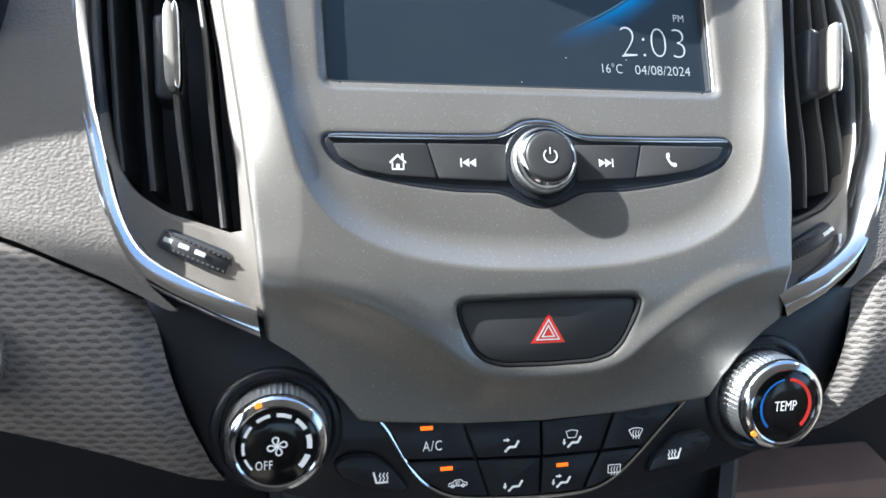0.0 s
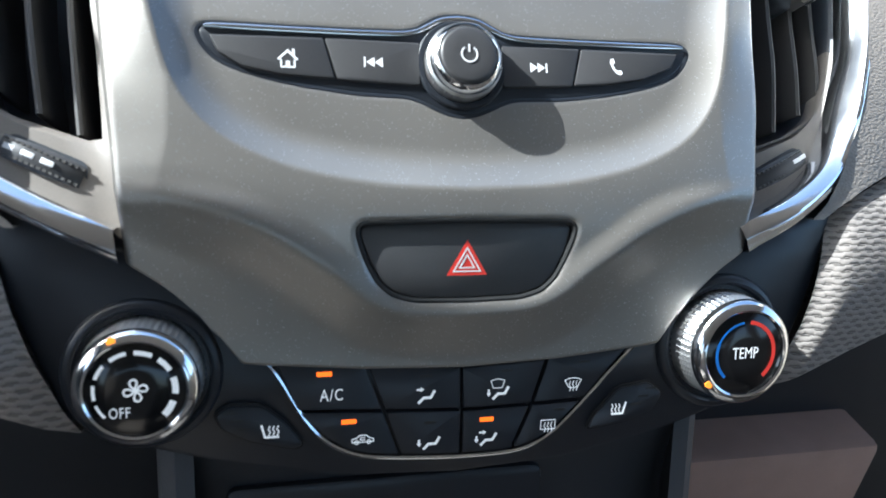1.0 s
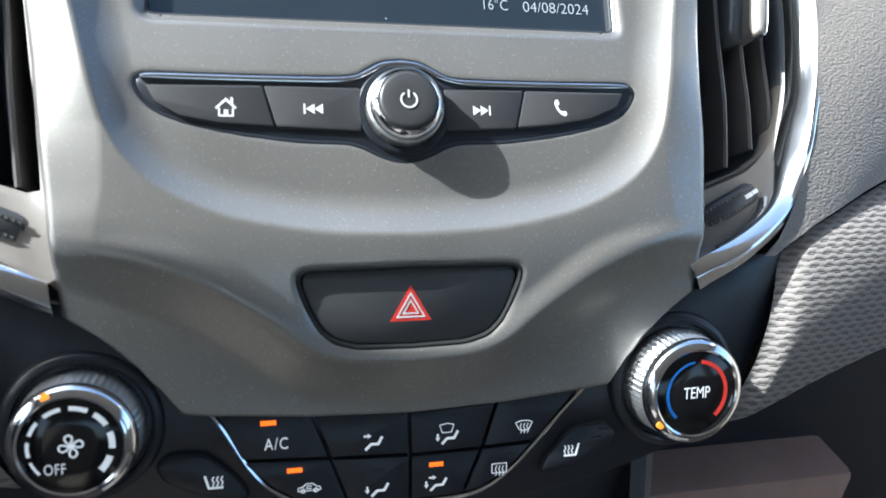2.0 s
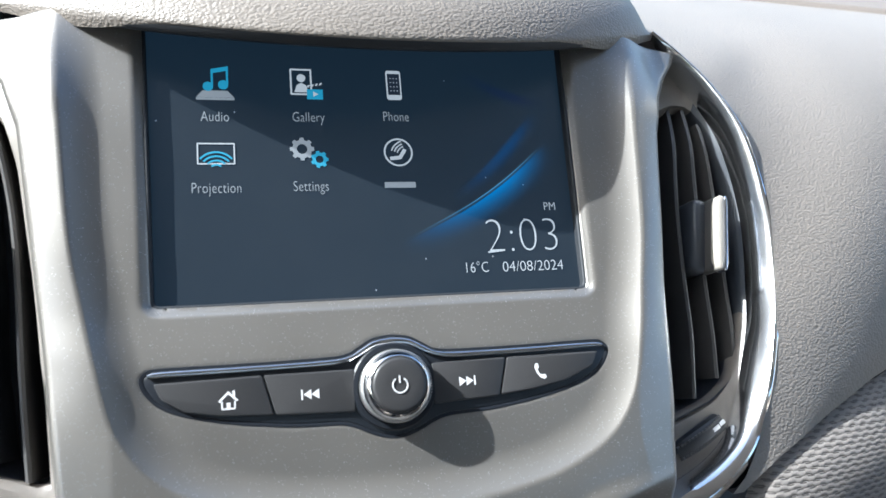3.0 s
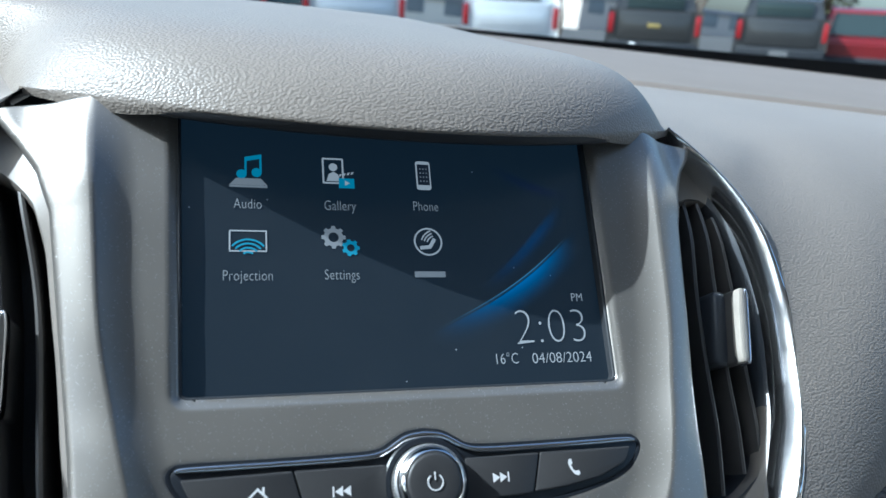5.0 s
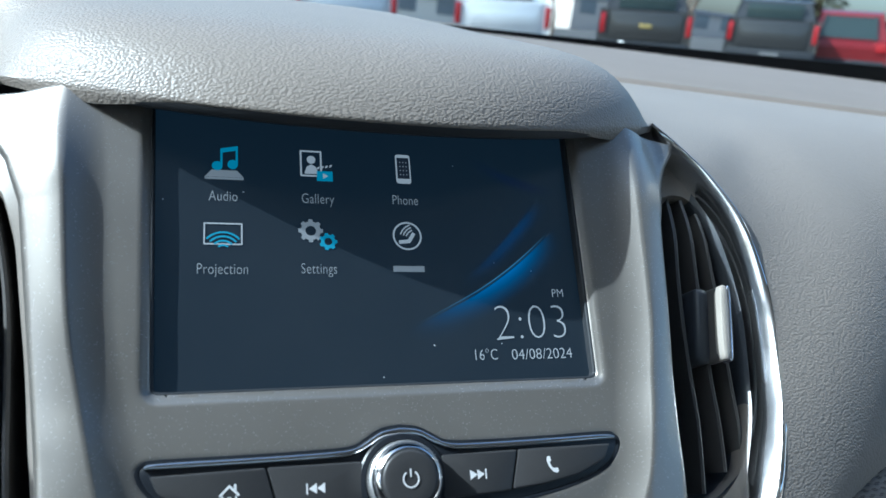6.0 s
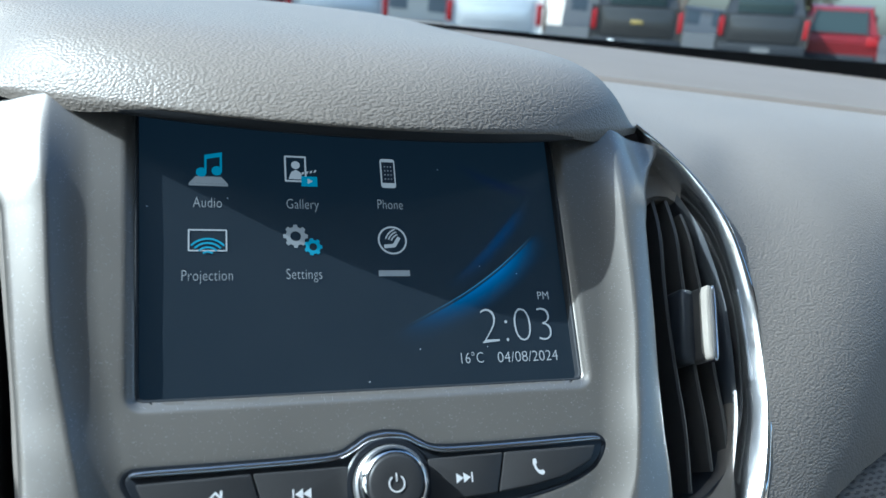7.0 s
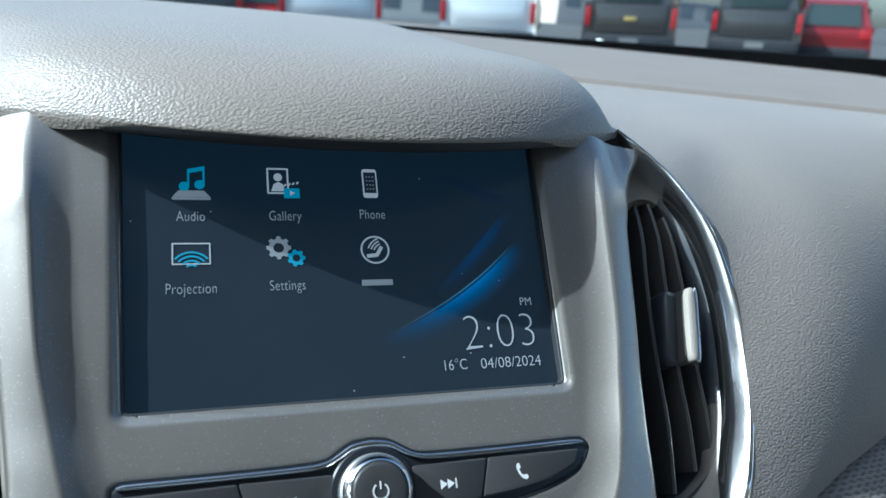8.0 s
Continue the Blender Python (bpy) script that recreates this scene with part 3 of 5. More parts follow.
def display():
    top = thing("display_screen", "dark touch display showing home menu icons and clock", "screen", G(0, 90, SCREEN_D))
    rows = []
    for j in range(13):
        t = j / 12
        v = SCREEN_LO - 3 + (SCREEN_HI + 9 - SCREEN_LO) * t
        rows.append([G(-92 + 184 * i / 6, v, SCREEN_D) for i in range(7)])
    part("glass", loft_bm(rows), screen_glass(), top)
    p = np.array(screen_loop)
    c = p.mean(axis=0)
    rim = []
    for inset, d in ((-0.6, -2.3), (0.0, -1.93), (0.5, -2.0), (0.95, -2.5), (1.1, -5.8)):
        k = 1 - inset / np.abs(p - c).max(axis=0)
        rim.append([G(*(c + (q - c) * k), d) for q in p])
    part("bezel", loft_bm(rim, True), DARK, top, "narrow black bezel")

    def words(name, txt, u, v, size, mat=UI_WHITE, stretch=0.74, spacing=1.05, thin=0.07):
        part(name, text_bm(txt, size, S(u, v, 0.25), stretch, 0.05, spacing, thin), mat, top)

    for txt, u, v in (("Audio", -59.3, 161.3), ("Gallery", -24.3, 161.6), ("Phone", 10.6, 162.4), ("Projection", -59.4, 133.0), ("Settings", -24.7, 133.4)):
        words("caption", txt, u, v, 5.9, UI_CAPTION, 0.7)
    # the third name of the lower row is a service brand: a plain bar
    part("caption_bar", flat_bm([box2(0, 0, 12.5, 2.4)], S(10.1, 133.8, 0.25), 0.05), UI_GREY, top)
    words("clock", "2:03", 59.0, 111.2, 20.8, UI_WHITE, 0.92, 1.02, 0.6)
    words("meridiem", "PM", 72.2, 123.8, 5.0, UI_WHITE, 0.85)
    words("temperature", "16\u00b0C", 37.9, 99.1, 6.1, UI_WHITE, 0.79)
    words("date", "04/08/2024", 61.8, 98.9, 6.1, UI_WHITE, 0.95, 1.0)
    # audio: notes over a tray
    a = part("audio_icon", flat_bm([[(-7, -5.8), (7, -5.8), (4.6, -3.0), (-4.6, -3.0)], [(-7, -6.8), (7, -6.8), (7, -5.9), (-7, -5.9)]], S(-59.0, 175.0, 0.25), 0.05), UI_GREY, top)
    part("note", flat_bm([disc(-2.6, -1.4, 1.9), disc(3.0, -0.6, 1.9), [(-1.5, -1.4), (-0.7, -1.4), (-0.7, 5.4), (-1.5, 5.2)], [(4.1, -0.6), (4.9, -0.6), (4.9, 6.8), (4.1, 6.6)], [(-1.5, 4.0), (4.9, 5.4), (4.9, 7.2), (-1.5, 5.8)]], S(-59.0, 175.0, 0.45), 0.05), UI_CYAN, a)
    # gallery: framed picture and clapper board
    g = part("gallery_icon", flat_bm(stroke([(-5.6, -4.2), (2.2, -4.2), (2.2, 6.2), (-5.6, 6.2)], 0.7, True) + [[(-4.4, -3.4), (1.2, -3.4), (0.2, -0.4), (-1.6, 0.6), (-3.4, -0.4)], disc(-1.6, 2.6, 1.7)], S(-24.8, 175.6, 0.25), 0.05), UI_WHITE, top)
    part("clapper", flat_bm([[(0.4, -6.4), (6.6, -6.4), (6.6, -2.2), (0.4, -2.2)]], S(-24.8, 175.6, 0.5), 0.05), UI_CYAN, g)
    part("clapper_bar", flat_bm([[(0.4 + 1.6 * k, -1.6 + 0.35 * k), (1.3 + 1.6 * k, -1.4 + 0.35 * k), (1.7 + 1.6 * k, -0.4 + 0.35 * k), (0.8 + 1.6 * k, -0.6 + 0.35 * k)] for k in range(4)] + [[(2.8, -5.4), (4.8, -4.3), (2.8, -3.2)]], S(-24.8, 175.6, 0.7), 0.05), UI_WHITE, g)
    # phone
    p = part("phone_icon", flat_bm([rounded([(-3.1, -6.4), (3.1, -6.4), (3.1, 6.4), (-3.1, 6.4)], 1.2, 3)], S(10.7, 176.2, 0.25), 0.05), UI_WHITE, top)
    part("phone_face", flat_bm([box2(0, 0.3, 5.0, 9.2)], S(10.7, 176.2, 0.45), 0.05), UI_DARK, p)
    part("phone_keys", flat_bm([box2(x, y, 0.5, 0.5) for x in (-1.3, 0, 1.3) for y in (-2.6, -0.8, 1.0, 2.8)], S(10.7, 176.2, 0.6), 0.05), UI_GREY, p)
    # projection: a frame with waves
    part("projection_icon", flat_bm(stroke([(-6.6, -3.4), (6.6, -3.4), (6.6, 4.6), (-6.6, 4.6)], 0.55, True), S(-59.3, 146.0, 0.25), 0.05), UI_WHITE, top)
    part("wave", flat_bm([band(0, -6.4, r, r + 0.7, 90 - a, 90 + a) for r, a in ((2.2, 42), (3.9, 47), (5.6, 50), (7.2, 50))], S(-59.3, 146.0, 0.4), 0.05), UI_CYAN, top)

    def gear(name, u, v, r, hole, teeth, mat):
        pts = []
        for k in range(teeth):
            c = 360 * k / teeth
            w = 360 / teeth
            for da, rr in ((-0.30 * w, 0.8 * r), (-0.2 * w, r), (0.2 * w, r), (0.30 * w, 0.8 * r)):
                pts.append((rr * math.cos(radians(c + da)), rr * math.sin(radians(c + da))))
        n = len(pts)
        quads = [[pts[k], pts[(k + 1) % n], (hole * math.cos(math.atan2(pts[(k + 1) % n][1], pts[(k + 1) % n][0])), hole * math.sin(math.atan2(pts[(k + 1) % n][1], pts[(k + 1) % n][0]))), (hole * math.cos(math.atan2(pts[k][1], pts[k][0])), hole * math.sin(math.atan2(pts[k][1], pts[k][0])))] for k in range(n)]
        part(name, flat_bm(quads, S(u, v, 0.25), 0.05), mat, top)
    gear("gear", -27.4, 148.6, 4.7, 2.0, 8, UI_GREY)
    gear("gear", -20.9, 144.4, 3.5, 1.5, 7, UI_CYAN)
    # service icon: a ring with a reclined seat shape and three arcs
    part("ring", flat_bm([band(0, 0, 5.2, 5.9, 0, 180), band(0, 0, 5.2, 5.9, 180, 360)] + stroke([(-3.2, -2.6), (0.6, -2.2), (2.6, 1.0)], 1.5) + [band(3.6, -1.6, r, r + 0.55, 110, 160, 8) for r in (4.0, 5.2, 6.4)], S(10.4, 147.4, 0.25), 0.05), UI_WHITE, top)
    # backlit blue streaks
    for name, line, wide, lift, mat in (
        ("streak", [(6, 109), (22, 116.4), (38, 124.6), (52, 133.6), (64, 143.0), (75, 153)], 12, 0.18, swoosh_material("streak_blue", (0.02, 0.25, 0.66), 0.3)),
        ("streak", [(28, 128), (37, 135), (46, 142.6), (55, 151.5), (63, 160), (70, 168)], 9, 0.14, swoosh_material("streak_deep", (0.015, 0.16, 0.5), 0.2, 0.6)),
        ("streak", [(8, 110.4), (22, 117.2), (38, 125.6), (52, 134.6), (64, 144.0), (73, 152)], 1.1, 0.24, swoosh_material("streak_line", (0.15, 0.5, 0.9), 0.3)),
        ("streak", [(38, 186), (46, 182), (54, 178), (62, 175), (70, 173), (78, 172)], 8, 0.14, swoosh_material("streak_dim", (0.015, 0.06, 0.35), 0.1, 0.4)),
    ):
        c = catmull(line, 10)
        tang = np.gradient(c, axis=0)
        tang = tang / np.hypot(tang[:, 0], tang[:, 1])[:, None]
        verts, uvs = [], []
        for k, w in enumerate((1.0, 0.75, 0.5, 0.25, 0.0)):
            for i, (q, t) in enumerate(zip(c, tang)):
                off = wide * (1 - w)
                verts.append(G(q[0] + t[1] * off, q[1] - t[0] * off, SCREEN_D + lift))
                uvs.append((i / (len(c) - 1), w))
        part(name, build(verts, grid_faces(5, len(c)), True, uvs), mat, top)
    return top


display()


# ---- key bar under the display and its power knob ----
def key_bar():
    top = thing("media_key_bar", "black key bar with chrome top strip under the display", "button panel", G(0, 55, -2))
    part("base", plate_bm([(u * 0.997, v) for u, v in bar_loop], 0.2, -6, 0.8), BLACK, top)
    upper = [(u, v + 0.15) for u, v in catmull([(0, 73), (6.5, 72), (12, 69), (16, 67), (24, 66.2), (50, 66), (78, 66.1), (83.0, 65.3)], 5)]
    lower = [tuple(p) for p in catmull([(82.8, 64.2), (60, 63.9), (26, 64.0), (17, 64.9), (11.5, 67.0), (6.5, 69.7), (0, 70.6)], 5)]
    part("key_bar_joint", groove_bm(bar_loop, -0.7, 1.15, 0.15), BLACK, FASCIA, "black joint round the key bar")

    def even(c, n=60):
        c = np.array(c)
        l = np.r_[0, np.cumsum(np.hypot(*np.diff(c, axis=0).T))]
        w = np.linspace(0, l[-1], n)
        return np.c_[np.interp(w, l, c[:, 0]), np.interp(w, l, c[:, 1])]
    top_line = even([(-u, v) for u, v in upper[::-1]] + upper[1:], 121)
    low_line = even([(-u, v) for u, v in lower] + lower[::-1][1:], 121)
    rows = [[G(*(p + (q - p) * k), d) for p, q in zip(top_line, low_line)] for k, d in ((-0.03, -1.0), (0.0, 0.3), (0.05, 0.9), (0.12, 1.3), (0.22, 1.55), (0.36, 1.68), (0.55, 1.7), (0.75, 1.6), (0.92, 1.35), (1.0, 0.2))]
    part("chrome_strip", loft_bm(rows), CHROME, top, "polished chrome strip")
    keys = [
        ("home_key", [(-81.3, 62.2), (-46.0, 62.6), (-42.4, 48.9), (-60, 50.0), (-71.5, 52.2), (-78.6, 56.6)]),
        ("previous_key", [(-45.5, 62.6), (-14.2, 62.4), (-14.6, 47.6), (-41.7, 48.7)]),
        ("next_key", [(14.2, 62.6), (42.8, 62.8), (39.1, 49.0), (14.0, 47.9)]),
        ("phone_key", [(43.4, 62.8), (80.8, 62.6), (77.8, 57.2), (66.5, 52.6), (52.5, 50.2), (39.7, 49.2)]),
    ]
    made = {}
    for name, poly in keys:
        made[name] = part(name, plate_bm(rounded(poly, 1.0, 3), 1.5, -2, 0.6), BUTTON, top, "satin black key with white symbol")
    h = made["home_key"]
    m = frame_at(-57.3, 55.2, 1.52)
    part("symbol", flat_bm([[(-3.3, -0.3), (0, 2.9), (3.3, -0.3), (2.8, -0.8), (0, 1.9), (-2.8, -0.8)], [(1.4, 1.2), (2.2, 0.5), (2.2, 3.0), (1.4, 3.0)]] + stroke([(-2.1, -0.6), (-2.1, -3.0), (2.1, -3.0), (2.1, -0.6)], 0.55) + [box2(0, -2.0, 1.3, 2.0)], m, 0.08), WHITE, h)
    m = frame_at(-29.9, 54.9, 1.52)
    part("symbol", flat_bm([box2(-2.9, 0, 0.55, 3.4), [(-2.4, 0), (0.3, 1.7), (0.3, -1.7)], [(0.3, 0), (3.0, 1.7), (3.0, -1.7)]], m, 0.08), WHITE, made["previous_key"])
    m = frame_at(27.0, 55.2, 1.52)
    part("symbol", flat_bm([box2(2.9, 0, 0.55, 3.4), [(2.4, 0), (-0.3, -1.7), (-0.3, 1.7)], [(-0.3, 0), (-3.0, -1.7), (-3.0, 1.7)]], m, 0.08), WHITE, made["next_key"])
    m = frame_at(56.0, 56.6, 1.52) @ Matrix.Rotation(radians(-8), 4, "Z")
    handset = [(-2.2, 2.6), (-1.2, 2.9), (-0.6, 1.3), (-1.2, 0.7), (-0.2, -0.9), (0.7, -1.2), (2.0, -0.9), (2.6, -2.0), (1.9, -2.8), (0.2, -2.4), (-1.4, -0.8), (-2.4, 1.2)]
    part("symbol", flat_bm([handset], m, 0.08), WHITE, made["phone_key"])
    return top


key_bar()


def power_knob():
    m = frame_at(0, 55.4, 0.4)
    top = thing("power_knob", "round black power knob with chrome and knurled ring", "knob", m.translation)
    part("collar", lathe_bm([(15.6, -2), (15.6, 0.4), (15.0, 1.0), (13.4, 1.0), (13.2, -1)], m), BLACK, top)
    part("knurled_ring", lathe_bm([(13.0, -1), (13.0, 1.0), (13.0, 4.6), (12.2, 5.4), (11.6, 5.6)], m, 144, (1, 2, 0.35)), material("ring_silver", (0.55, 0.55, 0.55), 0.3, 0.75), top, "knurled chrome grip ring")
    part("chrome_ring", lathe_bm([(12.0, 4.8), (12.3, 6.0), (12.0, 7.6), (11.0, 9.0), (10.2, 9.6), (9.7, 9.2), (9.6, 8.2)], m), CHROME, top, "polished chrome ring")
    c = part("cap", lathe_bm([(9.7, 7.5), (9.6, 9.4), (9.2, 10.0), (8.4, 10.3), (4.0, 10.1), (0.3, 10.05)], m), BUTTON, top, "matt black cap")
    part("power_symbol", flat_bm([band(0, -0.1, 2.35, 2.85, 125, 415, 30), box2(0, 1.9, 0.5, 2.6)], m @ Matrix.Translation((0, 0, 0.01035)), 0.08), WHITE, c)
    return top


power_knob()


# ---- hazard switch ----
HAZARD_KEY = plastic("hazard_key_black", (0.06, 0.06, 0.062), 0.4, 2500.0, 0.06)


def hazard_switch():
    top = thing("hazard_switch", "black hazard light switch with red warning triangle", "switch", G(0, -10, -3))
    part("frame", plate_bm([(u * 1.008, (v + 10) * 1.015 - 10) for u, v in hazard_loop], 1.2, -9, 0.3), GLOSS, top)
    part("switch_joint", groove_bm(hazard_loop, -0.6, 1.0, 0.15), SEAM, FASCIA, "dark joint round the hazard switch")
    inner = [(u * 0.975, (v + 10) * 0.955 - 9.8) for u, v in hazard_loop]
    # the key lies just below the panel round it and leans back towards its top
    b = part("key", plate_bm(inner, 2.8, -6, 0.9), HAZARD_KEY, top)
    m = frame_at(-0.6, -9.6, 2.84)
    tri = [(-6.9, -5.2), (6.9, -5.2), (0, 6.6)]

    def ring(k0, k1):
        a = [(x * k0, (y + 1.3) * k0 - 1.3) for x, y in tri]
        c = [(x * k1, (y + 1.3) * k1 - 1.3) for x, y in tri]
        return [[a[i], a[(i + 1) % 3], c[(i + 1) % 3], c[i]] for i in range(3)]
    part("triangle", flat_bm([tri], m, 0.06), RED, b, "red warning triangle")
    part("outline", flat_bm(ring(0.72, 0.60) + ring(0.42, 0.30), m @ Matrix.Translation((0, 0, 0.0001)), 0.06), WHITE, b)
    return top


hazard_switch()


# ---- climate panel ----
CHROME_OUT = {
    1: [(140, 211.7), (153.6, 200.3), (164.5, 185.5), (171.3, 168), (175.4, 151), (178.3, 136), (179.3, 117), (177, 96), (171.8, 74), (165.3, 54), (158, 34.4), (148.5, 17), (130, 2), (107.5, -9)],
    -1: [(141, 209), (153, 199.5), (163, 188), (170, 171), (173.8, 148), (173.8, 118), (170.5, 85), (165.5, 57), (159.8, 33), (150, 14.5), (130, 2), (108.6, -8.5)],
}
def inset(line, vs, widths):
    """A line beside another one, towards the vent, by a width that changes with height."""
    c = catmull(line, 3)
    t = np.gradient(c, axis=0)
    t = t / np.hypot(t[:, 0], t[:, 1])[:, None]
    w = np.interp(c[:, 1], vs, widths)
    return [tuple(p) for p in c + np.c_[t[:, 1], -t[:, 0]] * w[:, None]]


CHROME_IN = {
    1: inset(CHROME_OUT[1], [-9, 5, 25, 60, 110, 140, 165, 185, 200, 212], [10.5, 9.5, 8.5, 7.0, 6.6, 5.4, 4.2, 3.2, 2.4, 1.6]),
    -1: [(152, 198.5), (158.5, 190), (164, 175), (168, 155), (169, 131), (167.8, 105), (164, 75), (159, 52), (153.5, 34), (146.5, 22.8), (131, 12.6), (109.8, 1.4)],
}


def climate_panel():
    top = thing("heater_control", "black plastic climate control panel with lit buttons", "control panel", G(0, -65, -6))
    half = [(0, -44.6), (31, -43.5), (60, -41), (68, -40), (74, -31), (81, -24), (91, -17), (107, -6), (120, -1.6), (132, 3.5), (147, 12), (149.5, 8), (146, -2), (143.5, -14), (139.5, -28), (134, -43), (128, -57), (118, -65.5), (102, -71.5), (83, -77.5), (66, -81.5), (40, -86.5), (0, -88.6)]
    part("housing", plate_bm(mirror(half), -5.6, -26, 2.4), BLACK, top)
    line = [tuple(p) for p in catmull([(-67.6, -41.5), (-63, -47.2), (-59.0, -53.8), (-53.4, -63.8), (-47.2, -71.2), (-39.3, -76.2), (-31, -78.6), (-15, -80.2), (0, -81), (16, -80.9), (26, -79.2), (35, -74.2), (43.8, -65.8), (52.6, -56.2), (66.3, -42.6)], 5)]
    rows = []
    for off, d in ((0.75, -4.7), (0.65, -3.2), (0.0, -2.8), (-0.65, -3.2), (-0.75, -4.7)):
        tang = np.gradient(np.array(line), axis=0)
        tang = tang / np.hypot(tang[:, 0], tang[:, 1])[:, None]
        rows.append([G(p[0] + t[1] * off, p[1] - t[0] * off, d) for p, t in zip(line, tang)])
    part("chrome_line", loft_bm(rows), CHROME, top, "thin chrome outline")
    keys = {
        "ac_key": [(-62.6, -43.8), (-33.6, -46.2), (-27.7, -61.4), (-55.4, -60.0)],
        "face_key": [(-32.4, -46.4), (-0.7, -48.6), (-0.2, -62.7), (-26.4, -61.7)],
        "windscreen_mix_key": [(0.4, -48.7), (30.6, -47.0), (25.5, -62.6), (1.0, -63.0)],
        "front_defrost_key": [(32.0, -46.8), (61.8, -43.8), (51.6, -55.2), (45.6, -61.8), (26.8, -62.6)],
        "recirculation_key": [(-54.8, -61.0), (-27.4, -62.5), (-21.7, -78.2), (-32, -77.2), (-39.2, -75), (-46.4, -70.3)],
        "foot_key": [(-26.3, -62.7), (-0.2, -63.8), (-0.3, -79.6), (-20.6, -78.5)],
        "face_foot_key": [(0.9, -64.1), (25.1, -63.7), (18.6, -79.2), (0.8, -79.7)],
        "rear_defrost_key": [(26.3, -63.7), (44.3, -63.0), (34.2, -73.2), (25.6, -77.9), (19.9, -79)],
    }
    made = {}
    for name, poly in keys.items():
        made[name] = part(name, plate_bm(rounded(poly, 0.8, 2), -2.6, -8, 0.6), CLIMATE_KEY, top, "black climate key with white symbol")
    D = -2.54

    def at(u, v):
        return frame_at(u, v, D)

    def mark(key, polys, u, v, mat=BACKLIT, name="symbol"):
        part(name, flat_bm(polys, at(u, v) @ Matrix.Scale(0.84, 4), 0.07), mat, made[key])

    part("lettering", text_bm("A/C", 5.7, frame_at(-44.6, -55.4, -2.45), 0.76, 0.08, 1.15), BACKLIT, made["ac_key"])
    seat = stroke([(-3.0, -3.0), (-0.9, -0.9), (2.1, -0.9), (3.6, 1.8)], 1.15)
    arrow_in = [box2(-3.0, 2.6, 1.6, 0.9), [(-2.2, 3.7), (-0.6, 2.6), (-2.2, 1.5)]]
    arrow_down = [box2(-4.9, 0.4, 0.9, 1.6), [(-6.0, -0.4), (-4.9, -2.0), (-3.8, -0.4)]]
    mark("face_key", seat + arrow_in, -12.6, -57.4)
    mark("foot_key", seat + arrow_down, -10.6, -74.4)
    mark("face_foot_key", seat + arrow_in + arrow_down, 10.0, -74.6)
    fan_shape = stroke([(-3.0, 1.6), (0, 2.3), (3.0, 1.6), (1.9, -1.6), (-1.9, -1.6)], 0.4, True)
    mark("windscreen_mix_key", seat + arrow_down + [[(x - 1.0, y + 3.2) for x, y in q] for q in fan_shape], 14.0, -57.6)

    def heat(x0, y0, y1, w=0.42):
        return stroke([(x0, y0), (x0 + 0.5, y0 + (y1 - y0) * 0.3), (x0 - 0.2, y0 + (y1 - y0) * 0.65), (x0 + 0.3, y1)], w)
    mark("front_defrost_key", stroke([(-3.7, 1.4), (-2.0, 2.1), (0, 2.3), (2.0, 2.1), (3.7, 1.4), (2.1, -1.6), (0.6, -2.0), (-0.6, -2.0), (-2.1, -1.6)], 0.45, True) + heat(-1.5, -3.2, 1.0) + heat(0, -3.2, 1.0) + heat(1.5, -3.2, 1.0), 41.4, -56.2)
    mark("rear_defrost_key", stroke([(-3.2, -1.9), (3.2, -1.9), (3.2, 2.2), (-3.2, 2.2)], 0.45, True) + heat(-1.5, -3.2, 1.2) + heat(0, -3.2, 1.2) + heat(1.5, -3.2, 1.2), 32.4, -71.4)
    car = stroke([(-4.4, -1.2), (-4.3, 0.2), (-2.6, 0.5), (-1.2, 1.7), (1.4, 1.7), (2.7, 0.5), (4.3, 0.1), (4.4, -1.2)], 0.45, True)
    mark("recirculation_key", car + [band(-2.5, -1.2, 0.5, 1.0, 0, 180), band(-2.5, -1.2, 0.5, 1.0, 180, 360), band(2.5, -1.2, 0.5, 1.0, 0, 180), band(2.5, -1.2, 0.5, 1.0, 180, 360)] + stroke([(1.0, 0.7), (-0.8, 0.7), (-1.0, -0.3), (0.8, -0.3)], 0.4), -34.2, -71.6)
    for key, u, v, mat in (("ac_key", -47.0, -48.0, LED), ("recirculation_key", -38.9, -65.0, LED), ("face_foot_key", 9.4, -67.6, LED), ("face_key", -12.6, -50.6, LED_OFF), ("windscreen_mix_key", 16.5, -50.2, LED_OFF), ("front_defrost_key", 45.5, -48.6, LED_OFF), ("rear_defrost_key", 36.5, -65.8, LED_OFF), ("foot_key", -11, -67.4, LED_OFF)):
        part("indicator", flat_bm([box2(0, 0, 5.0 if mat is LED else 4.2, 1.6 if mat is LED else 1.0)], at(u, v), 0.06), mat, made[key], "lit orange indicator" if mat is LED else "")
    return top


climate_panel()


